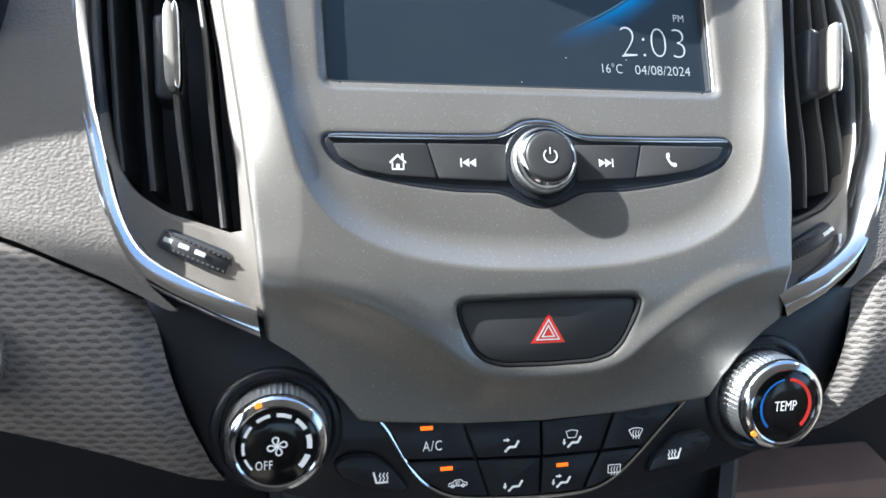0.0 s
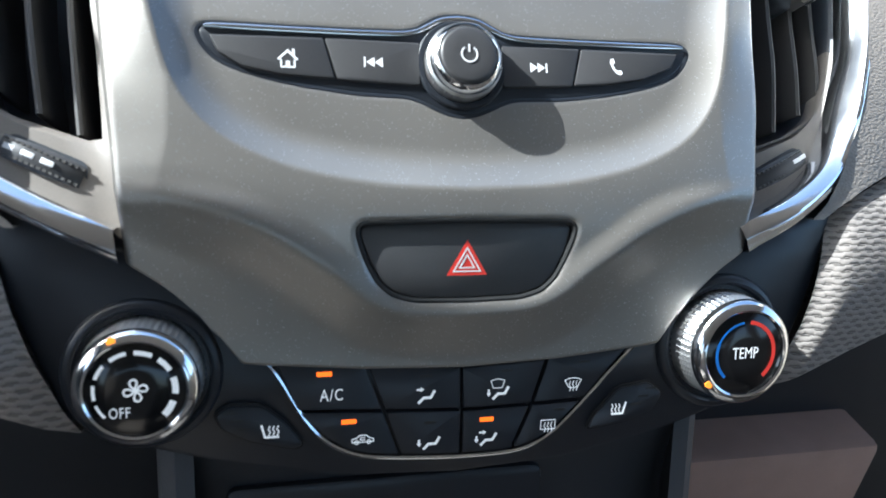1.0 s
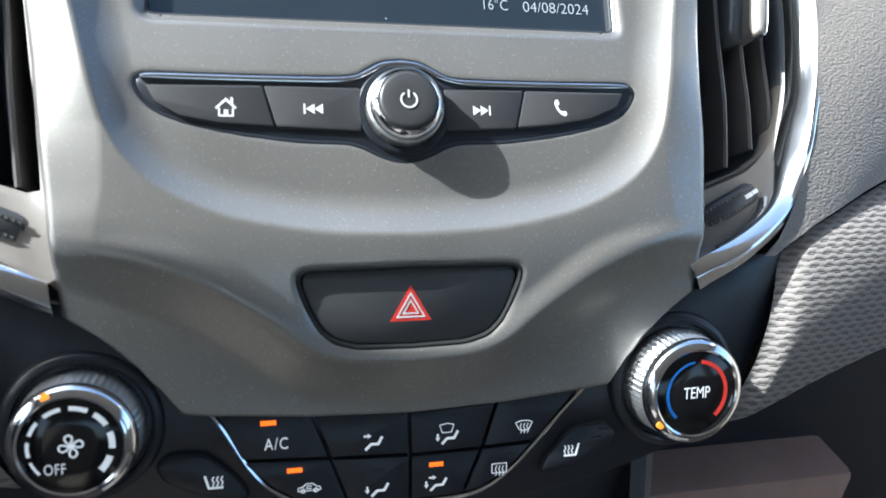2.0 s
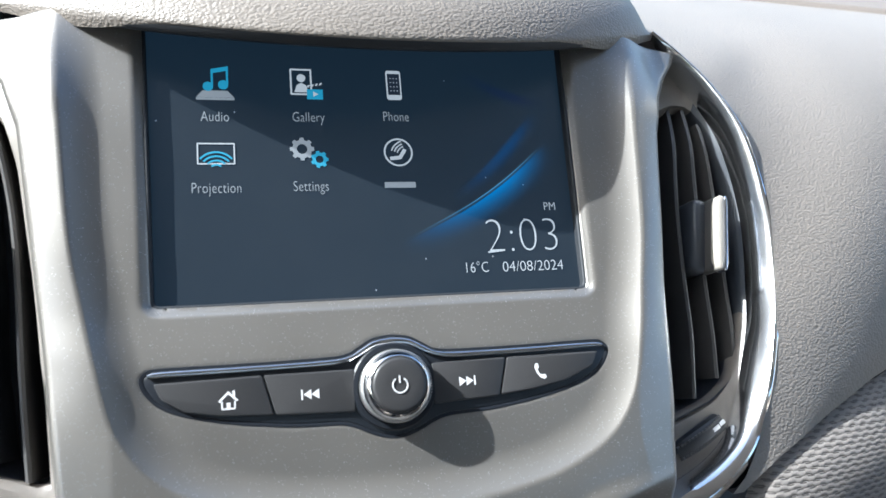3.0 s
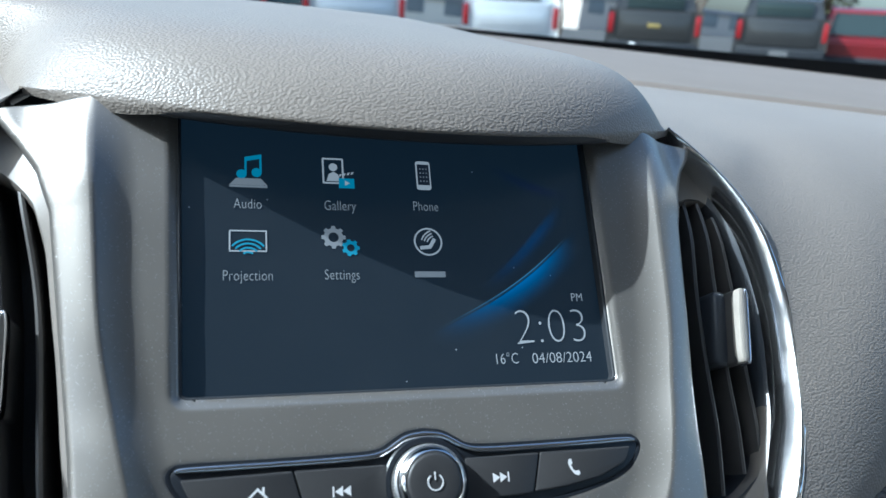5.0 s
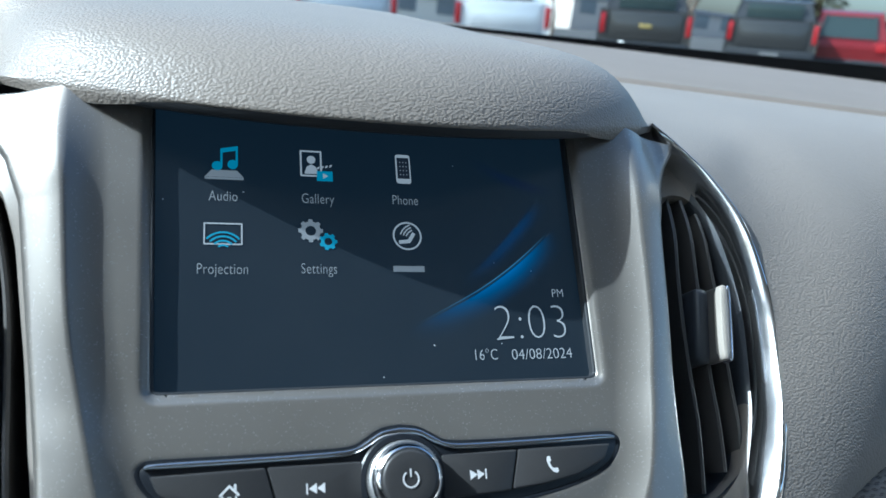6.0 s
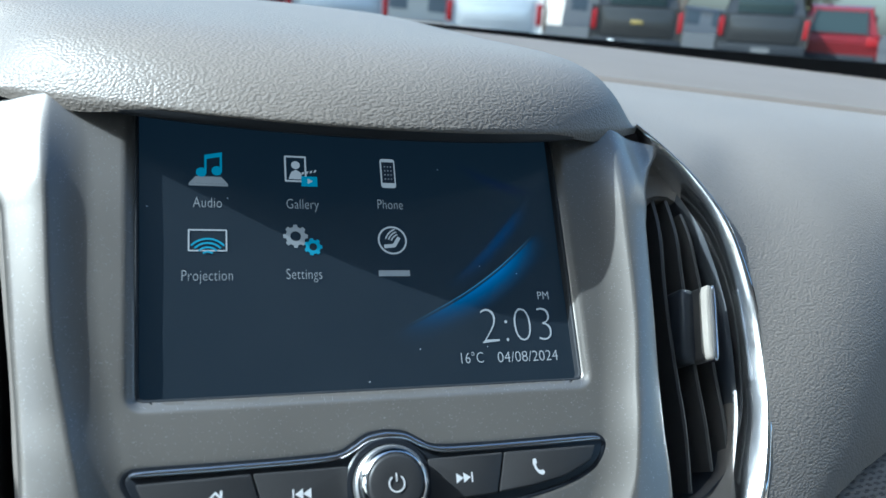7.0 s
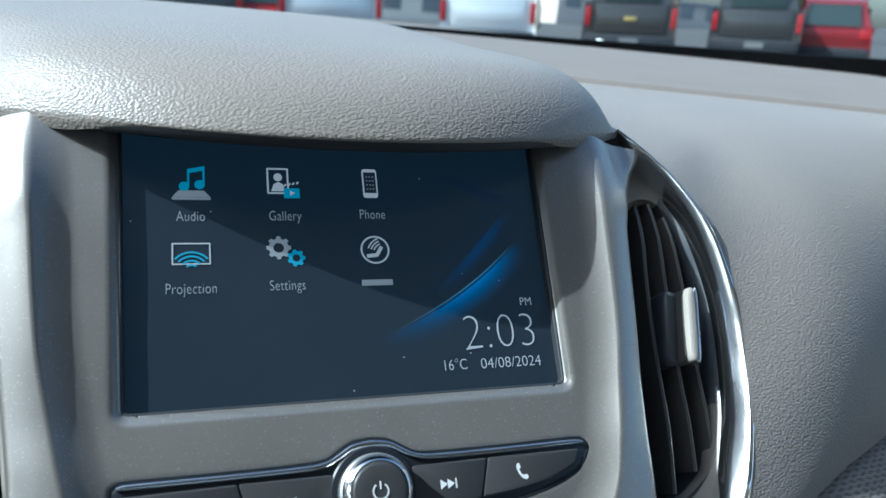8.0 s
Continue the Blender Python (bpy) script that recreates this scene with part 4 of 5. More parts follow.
def seat_heater_switch(side):
    poly = [(-83, -60), (-78, -56.6), (-67, -57.3), (-59, -64.6), (-53.2, -72.8), (-56, -74.6), (-71, -70.6), (-80.4, -65.6)]
    if side > 0:
        poly = [(47.8, -75.4), (50, -69.8), (59.8, -59.2), (72.6, -57.2), (78.4, -62.4), (75, -69.2), (63, -73.5)]
    c = np.mean(poly, axis=0)
    top = thing("seat_heater_switch", "black heated seat switch with white seat symbol", "switch", G(c[0], c[1], -5), "seat heater switches")
    part("gap", plate_bm(rounded(poly, 2.0, 3), -4.35, -7, 0.1), SEAM, top)
    k = part("key", plate_bm(rounded([(c[0] + (a - c[0]) * 0.95, c[1] + (b - c[1]) * 0.93) for a, b in poly], 2.0, 3), -3.4, -7, 0.7), CLIMATE_KEY, top)
    u, v, sx = ((-64.6, -67.2, 1) if side < 0 else (60.0, -67.8, -1))
    m = frame_at(u, v, -3.36) @ Matrix.Diagonal((sx, 1, 1, 1))
    marks = stroke([(-2.9, 2.6), (-1.8, -1.6), (2.6, -1.6)], 0.8)
    for x in (-0.6, 0.8, 2.2):
        marks += stroke([(x, -1.0), (x + 0.5, 0.2), (x - 0.1, 1.1), (x + 0.4, 2.2)], 0.45)
    part("symbol", flat_bm(marks, m, 0.07), BACKLIT, k)
    for i in range(3):
        a, b = ((-77.5 + 2.2 * i, -59.6 - 2.9 * i) if side < 0 else (72.6 - 2.8 * i, -60.2 - 3.0 * i))
        part("indicator", flat_bm([box2(0, 0, 4.0, 0.9)], frame_at(a, b, -3.36), 0.06), LED_OFF, k)
    return top


seat_heater_switch(-1)
seat_heater_switch(1)


SATIN_CHROME = material("satin_chrome", (0.86, 0.87, 0.89), 0.1, 1.0)
smear = node(SATIN_CHROME, "TexNoise", Scale=120.0, Detail=5.0)
link(SATIN_CHROME, coords(SATIN_CHROME), smear.inputs["Vector"])
haze = node(SATIN_CHROME, "MapRange")
haze.inputs["To Min"].default_value, haze.inputs["To Max"].default_value = 0.1, 0.2
link(SATIN_CHROME, smear.outputs[0], haze.inputs[0])
link(SATIN_CHROME, haze.outputs[0], bsdf(SATIN_CHROME).inputs["Roughness"])


def climate_knob(u, v, label, kind, size):
    m = frame_at(u, v, -4.6) @ Matrix.Scale(size, 4)
    top = thing("climate_dial", label, "knob", m.translation, "climate knobs")
    part("well", lathe_bm([(24.0, -1.0), (23.6, 0.3), (22.6, 1.3), (21.4, 1.6), (20.4, 1.0), (19.8, -1.5), (19.0, -3)], m), BLACK, top)
    part("knurled_grip", lathe_bm([(18.6, -2)] + [(18.6 - 0.06 * k, 0.8 + 0.78 * k) for k in range(13)] + [(17.3, 11.0), (16.8, 11.6)], m, 112, (1, 13, 0.75, 1)), KNURL, top, "silver knurled grip")
    part("chrome_ring", lathe_bm([(17.6, 10.6), (17.9, 11.6), (17.6, 13.2), (16.4, 14.6), (14.8, 15.2), (14.2, 14.8), (14.1, 14.0)], m), CHROME, top, "polished chrome ring")
    f = part("face", lathe_bm([(14.3, 13.0), (14.2, 14.2), (13.8, 14.5), (5, 14.7), (0.3, 14.7)], m), GLOSS, top, "gloss black dial face")
    fm = m @ Matrix.Translation((0, 0, 0.01472))
    if kind == "fan":
        for a0, a1, w in ((200, 222, 0.7), (170, 192, 0.9), (138, 160, 1.0), (101, 126, 1.1), (64, 90, 1.3), (30, 54, 1.5), (-8, 18, 1.7), (-46, -20, 1.9)):
            part("scale_mark", flat_bm([arc(0, 0, 12.0, a0, a1, 8) + arc(0, 0, 11.9 - w, a1, a0, 8)], fm, 0.06), BACKLIT, f)
        marks = []
        for k in range(4):
            c, s = math.cos(radians(90 * k + 42)), math.sin(radians(90 * k + 42))
            loop = [(0.15, 0.2), (-0.1, 1.5), (0.25, 2.7), (1.1, 3.1), (1.95, 2.75), (2.2, 1.9), (1.6, 1.1), (0.7, 0.75)]
            marks += stroke([(x * c - y * s, x * s + y * c) for x, y in loop], 0.55, True)
        part("fan_symbol", flat_bm(marks, fm, 0.06), BACKLIT, f)
        part("lettering", text_bm("OFF", 4.6, fm @ Matrix.Translation((-0.0046, -0.0068, 0.00004)), 0.7, 0.05, 1.1), BACKLIT, f)
        pa = 112
    else:
        part("cold_arc", flat_bm([band(0, 0, 10.2, 10.9, 97, 160, 16), band(0, 0, 10.0, 11.0, 160, 228, 16)], fm, 0.06), BLUE, f, "blue cold arc")
        part("warm_arc", flat_bm([band(0, 0, 10.0, 11.3, -48, 84, 30)], fm, 0.06), RED, f, "red warm arc")
        part("lettering", text_bm("TEMP", 5.6, fm @ Matrix.Translation((0, 0, 0.00004)), 0.72, 0.05, 1.0), BACKLIT, f)
        pa = 218
    a = radians(pa)
    part("pointer", lathe_bm([(1.3, -0.5), (1.3, 0.35), (0.2, 0.4)], m @ Matrix.Translation((0.0160 * math.cos(a), 0.0160 * math.sin(a), 0.0146)), 16), POINTER, top, "orange pointer dot")
    return top


KNURL = material("knurl_silver", (0.66, 0.66, 0.66), 0.28, 0.9)
POINTER = glowing("pointer_orange", (1.0, 0.25, 0.02), 0.5, (0.7, 0.2, 0.02))
climate_knob(-103.5, -45.5, "black fan dial with chrome ring and white scale", "fan", 1.02)
climate_knob(101.0, -44.3, "black temperature dial with blue and red arcs", "temp", 1.08)


# ---- air vents, one at each side, and their chrome trims ----
def side_map(s):
    return lambda u, v, d=0.0: G(s * u, v, d)


TABGREY = plastic("tab_grey", (0.36, 0.33, 0.29), 0.35, 1500.0, 0.03)


def capsule_bm(x0, x1, half, z0, z1, m):
    """A long tab with rounded ends and a soft front edge, from x0 to x1 across."""
    c, w = 0.5 * (x0 + x1), 0.5 * (x1 - x0)
    rows = []
    for k, z in ((1.0, z0), (1.0, z1 - 0.0012), (0.9, z1 - 0.0004), (0.62, z1), (0.2, z1 + 0.0001)):
        row = []
        for i in range(40):
            a = 2 * math.pi * i / 40
            x, y = math.cos(a), math.sin(a)
            row.append(m @ Vector((c + w * k * math.copysign(abs(x) ** 0.75, x), (half - w * 1.3 * (1 - k)) * math.copysign(abs(y) ** 0.4, y), z)))
        rows.append(row)
    bm = loft_bm(rows, True)
    bm.verts.ensure_lookup_table()
    bm.faces.new(list(bm.verts)[-40:])
    return bm


def vent(s):
    F = side_map(s)
    top = thing("air_vent", "dark air vent with upright vanes and chrome-tipped tab", "air vent", F(145, 100, -20), "air vents")
    outer = [(width_at(v) - 1.0, v) for v in np.linspace(-8, 199, 26)] + [tuple(p) for p in catmull(CHROME_IN[s], 4)]
    rimline = [(u - 2.2, v) for u, v in catmull(CHROME_IN[s], 4) if 56 < v < 172][::-1]
    hole = rounded([(114.5, 29.5), (142, 39.5), (153, 48)] + rimline[::2] + [(162, 178.5), (152, 178.5), (142.5, 172.5), (134, 163), (128.5, 145), (122.5, 105), (117.0, 62)], 4.0, 4)

    def polar(loop, n=120):
        c = np.array((143.0, 105.0))
        out = []
        pts = [np.array(p) for p in loop]
        for k in range(n):
            a = 2 * math.pi * k / n
            w = np.array((math.cos(a), math.sin(a)))
            far = None
            for p, q in zip(pts, pts[1:] + [pts[0]]):
                e = q - p
                den = w[0] * e[1] - w[1] * e[0]
                if abs(den) < 1e-9:
                    continue
                r = ((p - c)[0] * e[1] - (p - c)[1] * e[0]) / den
                t = ((p - c)[0] * w[1] - (p - c)[1] * w[0]) / den
                if r > 0 and -1e-6 <= t <= 1 + 1e-6 and (far is None or r > far):
                    far = r
            out.append(c + w * (far or 30))
        return out
    po, ph = polar(outer), polar(hole)
    deep = -10.0 if s < 0 else -14.5
    slope = [(0.0, deep), (0.5, deep - 1.5), (0.9, deep - 2.6), (1.0, deep - 5.0), (1.02, deep - 10.0)]
    rows = [[F(*(a + (b - a) * k), d) for a, b in zip(po, ph)] for k, d in slope]
    # the satin surround lies towards the stack, above and below; along the chrome the rim is dark
    n = len(po)
    dark = [k for k in range(-17, 26)]
    pale = [k for k in range(25, n - 16)]
    part("surround", loft_bm([[r[k % n] for k in pale] for r in rows]), SILVER_SMOOTH, top, "satin grey vent surround")
    part("dark_rim", loft_bm([[r[k % n] for k in dark] for r in rows]), VENT_DARK, top)
    rows = [[F(*(b + (np.array((143.0, 105.0)) - b) * k), d) for b in ph] for k, d in ((-0.01, -17), (0.0, -30), (0.02, -60))]
    bm = loft_bm(rows, True)
    bm.faces.new(list(bm.verts)[-len(ph):])
    part("duct", bm, VENT_DARK, top)
    part("corner_filler", plate_bm([(142, 191), (143, 204), (152, 203), (157.5, 198), (159, 191)], deep - 0.4, deep - 6, 0.5, F), SILVER_SMOOTH, top)
    vanes = [[(121.5, 33), (125.5, 80), (130.0, 128), (140, 173)], [(133.5, 40), (138, 80), (142, 128), (150, 178)], [(146.5, 48), (149.5, 85), (153.0, 128), (158.5, 178)], [(157.5, 56), (160.5, 85), (163.5, 128), (164.5, 170)]]
    for line in vanes:
        c = catmull(line, 8)
        z = -14.6 if s < 0 else -18.5
        prof = [(-1.1, z - 3.2), (-1.0, z - 0.6), (0, z), (1.0, z - 0.6), (1.1, z - 4.2), (1.3, -42.0), (0.2, -42.0)]
        rows = [[F(q[0] + a + (0 if d > -30 else -3.0), q[1], d) for a, d in prof] for q in c]
        part("vane", loft_bm(rows, True), SLAT, top)
    # tab on the second vane
    m = frame_at(-139.4, 104, -10) @ Matrix.Rotation(radians(2), 4, "Z") if s < 0 else frame_at(155.0, 112, -10) @ Matrix.Rotation(radians(-12), 4, "Z")
    tab = part("tab", box_bm((-0.0026, -0.0172, -0.018), (0.0022, 0.0172, 0.0002), 0.0018, m, 3), SLAT, top, "dark adjuster tab")
    part("tab_drum", box_bm((-0.0085, -0.0176, -0.022), (0.0, 0.0176, -0.0055), 0.0035, m, 3), VENT_DARK, tab)
    part("tab_cap", capsule_bm(-0.0029, 0.0017, 0.0174, -0.0012, 0.0036, m), TABGREY, tab, "pale grey tab cap")
    part("tab_tip", capsule_bm(0.0003, 0.0032, 0.0179, -0.002, 0.0033, m), CHROME, tab, "chrome tab tip")
    # thumb wheel below
    wm = frame_at(s * 131.5, 24.0, -12.3 if s < 0 else -16.6) @ Matrix.Rotation(radians(25 * s), 4, "Z")
    wheel_poly = [(-14.5, -3.2), (-12, 4.6), (12, 5.0), (14.8, -1.0), (11.5, -5.6), (-10, -5.4)]
    part("wheel_pocket", flat_bm([rounded(wheel_poly, 2.5, 4)], wm, 0.5), VENT_DARK, top)
    rows = []
    for j in range(9):
        a = radians(-60 + 15 * j)
        rows.append([wm @ Vector((x * MM, 4.6 * math.sin(a) * MM * (1 - 0.18 * (x / 13.5) ** 2), (0.6 + 3.6 * math.cos(a) * (1 - 0.75 * (x / 13.5) ** 2)) * MM)) for x in np.linspace(-13.2, 13.2, 25)])
    w = part("thumb_wheel", loft_bm(rows), BUTTON, top, "black ribbed thumb wheel")
    for k in range(14):
        x = -12 + 24 * k / 13
        for y in (-2.6, 2.4):
            zz = 0.6 + 3.6 * math.sqrt(max(0.05, 1 - (y / 4.6) ** 2)) * (1 - 0.75 * (x / 13.5) ** 2)
            part("rib", box_bm((x * MM - 0.0006, y * MM - 0.0004, zz * MM - 0.0004), (x * MM + 0.0006, y * MM + 0.0004, zz * MM + 0.0004), 0, wm), SLAT, w)
    for x in ((-9.5, -3.6, 2.6) if s < 0 else (7.5, 11.5)):
        zz = 0.6 + 3.6 * (1 - 0.75 * (x / 13.5) ** 2)
        part("mark", box_bm((x * MM - 0.002, -0.0008, zz * MM - 0.0006), (x * MM + 0.002, 0.0009, zz * MM + 0.0003), 0.0002, wm), WHITE, w, "white wheel mark")
    return top


def chrome_trim(s):
    F = side_map(s)
    a, b = catmull(CHROME_OUT[s], 8), catmull(CHROME_IN[s], 8)

    def even(c, n=90):
        l = np.r_[0, np.cumsum(np.hypot(*np.diff(c, axis=0).T))]
        l = l / l[-1]
        return np.c_[np.interp(np.linspace(0, 1, n), l, c[:, 0]), np.interp(np.linspace(0, 1, n), l, c[:, 1])]
    a, b = even(a), even(b)
    # a thin raised outer edge, then a broad face that falls towards the vent; flatter along the lower run
    steep = [(-0.12, -7.0), (-0.07, -2.2), (0.0, 0.0), (0.06, 1.3), (0.12, 1.9), (0.17, 1.95), (0.23, 1.6), (0.38, 0.1), (0.54, -1.65), (0.71, -3.6), (0.87, -5.5), (0.96, -6.8), (1.0, -8.5), (1.02, -14.0)]
    if s > 0:
        # rounded crest, then a steep face towards the driver
        steep = [(-0.12, -7.0), (-0.07, -2.2), (0.0, -0.2), (0.08, 0.9), (0.17, 1.5), (0.26, 1.6), (0.35, 1.1), (0.45, 0.0), (0.56, -1.7), (0.7, -4.1), (0.84, -6.7), (0.95, -8.9), (1.0, -10.5), (1.02, -15.0)]
    flat = [(-0.12, -7.0), (-0.09, -3.4), (-0.02, -1.9), (0.05, -1.5), (0.11, -1.5), (0.16, -1.0), (0.25, 0.4), (0.4, 0.5), (0.58, -0.2), (0.75, -1.1), (0.9, -2.1), (0.98, -3.4), (1.0, -6.0), (1.02, -14.0)]
    rows = []
    n = len(a)
    for (k, d0), (_, d1) in zip(steep, flat):
        row = []
        for i, (p, q) in enumerate(zip(a, b)):
            w = float(smooth01((p[1] - 12.0) / 40.0))
            wide = min(1.1, np.hypot(*(q - p)) / 9.0) * (0.8 if s < 0 else 1.0)
            d0w = 2.3 - (2.3 - d0) * wide if 0.1 < k < 1.0 else d0
            d = d1 + (d0w - d1) * w - 0.9 * w
            row.append(F(*(p + (q - p) * k), d if d < -5 else d * min(1.0, 0.35 + (n - 1 - i) / 14, 0.15 + i / 12)))
        rows.append(row)
    bm = loft_bm(rows)
    edges = [e for e in bm.edges if e.is_boundary]
    bmesh.ops.holes_fill(bm, edges=edges, sides=40)
    return solid("chrome_trim", bm, SATIN_CHROME, "polished chrome trim curving round the air vent", "trim", "chrome trims")


for side in (-1, 1):
    vent(side)
    chrome_trim(side)


# ---- padded hood over the display ----
def hood_pad():
    rows = []
    ss = [math.sin(a * math.pi / 2) for a in np.linspace(-1, 1, 97)]
    lip = [(1.6, 0.4), (0.3, 0.6), (0.0, 1.1), (0.0, 1.8)]
    run = [1.0, 2.5, 4.5, 7, 10, 14, 19, 25, 32, 40, 50, 65, 85, 110, 140, 180, 230, 290, 360, 440, 520]

    def front(s):
        return 407 + 58 * s * s

    def low(s):
        return 1086.4 - 1.4 * s * s
    def droop(s):
        """Towards its ends the leather reaches further down over the edge."""
        return -4.3 * float(smooth01((abs(s) - 0.5) / 0.25)) * (1 - 0.4 * float(smooth01((abs(s) - 0.8) / 0.2)))
    for (back, up), k in zip(lip, (1.0, 1.0, 0.5, 0.0)):
        rows.append([Vector((142.5 * s * MM, (front(s) + back) * MM, (low(s) + up * (1 - 0.75 * s ** 4) + k * droop(s)) * MM)) for s in ss])
    for q in run:
        row = []
        for s in ss:
            y = front(s) + q * (1 - 0.1 * s * s)
            half = min(142.5 + 0.32 * q + 1.1 * max(0.0, q - 75), 440.0) if s < 0 else 142.5 + 34 * (1 - math.exp(-q / 110))
            crest = 29.0 * (1 - abs(s) ** (8.0 + (5.0 if s < 0 else -3.4) * float(smooth01((q - 40) / 120)))) * (1 - smooth01((y - 760) / 300) * 0.8)
            z = low(s) + 1.8 * (1 - 0.75 * s ** 4) + crest * (1 - math.exp(-q / 21.0)) - 9.0 * abs(s) ** 40 * (1 - math.exp(-q / 14.0))
            row.append(Vector((half * s * MM, y * MM, z * MM)))
        rows.append(row)
    top = thing("display_hood", "padded grey grained leather hood over the display", "dashboard", (0, 0.45, 1.09))
    part("pad", loft_bm(rows), LEATHER, top)
    return top


hood = hood_pad()
rows = []
# front rows stand in for the pad's shaded lip: shade put in as dark colour
for back, up in ((0.6, 1.4), (0.15, 0.9), (0.1, -1.4), (0.7, -2.6), (2.4, -3.3), (8, -3.7), (26, -3.4), (60, -16)):
    rows.append([Vector((142.3 * s * MM, (407 + 58 * s * s + back) * MM, (1086.4 - 1.4 * s * s + up * (1 - 0.75 * s ** 4)) * MM)) for s in np.linspace(-1, 1, 61)])
part("underside", loft_bm(rows), DARK, hood, "dark plastic underside whose front lip is painted shade")


# ---- dashboard skins ----
def seam_v(u):
    return float(np.interp(u, [140, 146, 161, 188, 224, 300, 500, 800], [2, 6, 14.5, 27.5, 41.5, 62, 88, 100]))


CHROME_EDGE = {}
for s in (-1, 1):
    c = catmull(CHROME_OUT[s], 6)
    CHROME_EDGE[s] = c[np.argsort(c[:, 1])]


def chrome_u(v, s):
    return float(np.interp(v, CHROME_EDGE[s][:, 1], CHROME_EDGE[s][:, 0]))


def bez(a, b, c, t):
    return a * (1 - t) ** 2 + b * 2 * t * (1 - t) + c * t * t


def dash_skin(s):
    rows = []
    for j in range(41):
        t = j / 40
        v0 = 6 + 202 * t
        row = []
        for i in range(61):
            k = (i / 60) ** 1.6
            u0 = chrome_u(v0, s) - 1.0
            u = u0 + (760 - u0) * k
            vs = seam_v(u)
            a = G(u, vs + (208 - vs) * t, 1.4 * float(smooth01(t / 0.15)) - 1.2 + 5.0 * float(smooth01((t - 0.7) / 0.3)) * float(smooth01((u - u0) / 30.0)))
            e = G(u, vs, -1.2)
            b = Vector((u * MM, bez(e.y, e.y + 0.035, 0.56, t), bez(e.z, 1.084, 1.085, t)))
            w = float(smooth01((u - 150) / 110.0))
            row.append(Vector((s * u * MM, a.y + (b.y - a.y) * w, a.z + (b.z - a.z) * w)))
        rows.append(row)
    last = rows[-1]
    for k in (0.25, 0.5, 0.75, 1.0):
        rows.append([Vector((p.x, p.y + ((0.70 - 0.40 * max(0, abs(p.x) - 0.22)) - p.y) * k, p.z + (1.086 - p.z) * k)) for i, p in enumerate(last)])
    # round the ridge between the face and the top
    grid = np.array([[tuple(p) for p in r] for r in rows])
    for _ in range(14):
        mid = 0.25 * (grid[:-2, 1:-1] + grid[2:, 1:-1] + grid[1:-1, :-2] + grid[1:-1, 2:])
        grid[1:-1, 1:-1, 1:] = mid[:, :, 1:]
    rows = [[Vector(p) for p in r] for r in grid]
    rows.insert(0, [p + Vector((0, 0.012, -0.004)) for p in rows[0]])
    return solid("dashboard_top", loft_bm(rows), LEATHER_SIDE, "grained grey dashboard skin beside the vent", "dashboard", "", "structure")


dash_skin(-1)
dash_skin(1)

# light strip behind the dashboard skin, towards the windscreen
for s in (-1, 1):
    rows = []
    for dy, z in ((-0.004, 1.078), (0.0, 1.086), (0.004, 1.0895), (0.05, 1.092), (0.2, 1.095), (0.60, 1.098)):
        rows.append([Vector((s * x, (0.70 - 0.40 * max(0, x - 0.22)) + dy, z)) for x in np.linspace(0.0, 0.8, 30)])
    solid("defroster_strip", loft_bm(rows), STRIP, "pale grey dashboard strip under the windscreen", "dashboard", "", "structure")


def fabric_panel(s):
    """Woven insert between the dashboard skin and the climate panel."""
    rows, uvs = [], []
    low_line = lambda u: float(np.interp(u, [124, 140, 160, 178, 200, 260, 500, 800], [-64, -58, -51, -46, -41, -36, -30, -28]))
    inner = lambda t: float(np.interp(t, [0, 0.12, 0.35, 0.6, 0.85, 1.0], [122.5, 127.5, 134.5, 139.5, 143.5, 146.5]))
    n = 33
    for j in range(n):
        t = j / (n - 1)
        row = []
        for i in range(71):
            k = (i / 70) ** 1.7
            u0 = inner(t)
            u = u0 + (760 - u0) * k
            lo, hi = low_line(u), seam_v(u) - 1.8
            v = lo + (hi - lo) * t
            bulge = 9.0 * math.sin(math.pi * min(1, max(0, 0.10 + 0.86 * t))) ** 0.6 - 7.0
            near = 1 - smooth01((u - u0) / 12.0)
            row.append(Vector((s * u * MM, *G(u, v, bulge - 4.0 * near)[1:])))
            uvs.append((u, v))
        rows.append(row)
    # tuck the lower rim under
    for off in (6, 30):
        rows.insert(0, [p + Vector((0, 0.012 * (off / 6), -0.002 * off / 6)) for p in rows[0]])
        uvs = [(u, v - off) for u, v in uvs[:71]] + uvs
    verts = [p for r in rows for p in r]
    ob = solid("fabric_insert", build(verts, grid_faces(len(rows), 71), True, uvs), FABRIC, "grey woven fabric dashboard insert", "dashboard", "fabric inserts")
    return ob


fabric_panel(-1)
fabric_panel(1)
for s in (-1, 1):
    us = [141 + 620 * (i / 60) ** 1.6 for i in range(61)]
    rows = [[Vector((s * u * MM, *G(u, seam_v(u) + dv, -10.0)[1:])) for u in us] for dv in (-9, -4, 0, 6)]
    solid("dashboard_seam", loft_bm(rows), SEAM, "dark seam under the dashboard skin", "trim", "", "structure")


# ---- below the stack: console, glovebox, ignition ring, binnacle ----
def lower_console():
    top = thing("centre_console", "dark grey centre console below the climate panel", "console", (0, 0.34, 0.6))
    rows = []
    for v, d in ((-78, -14), (-90, -20), (-110, -25), (-160, -25), (-320, -20)):
        rows.append([G(u, v, d - (6 if abs(u) > 84 else 0)) for u in (-96, -92, -84, -60, 0, 60, 84, 92, 96)])
    part("front", loft_bm(rows), DARK, top)
    part("cubby_lid", plate_bm(rounded([(-81, -94), (38, -94), (33, -150), (-70, -150)], 6, 4), -18, -26, 1.5), BLACK, top, "dark cubby lid")
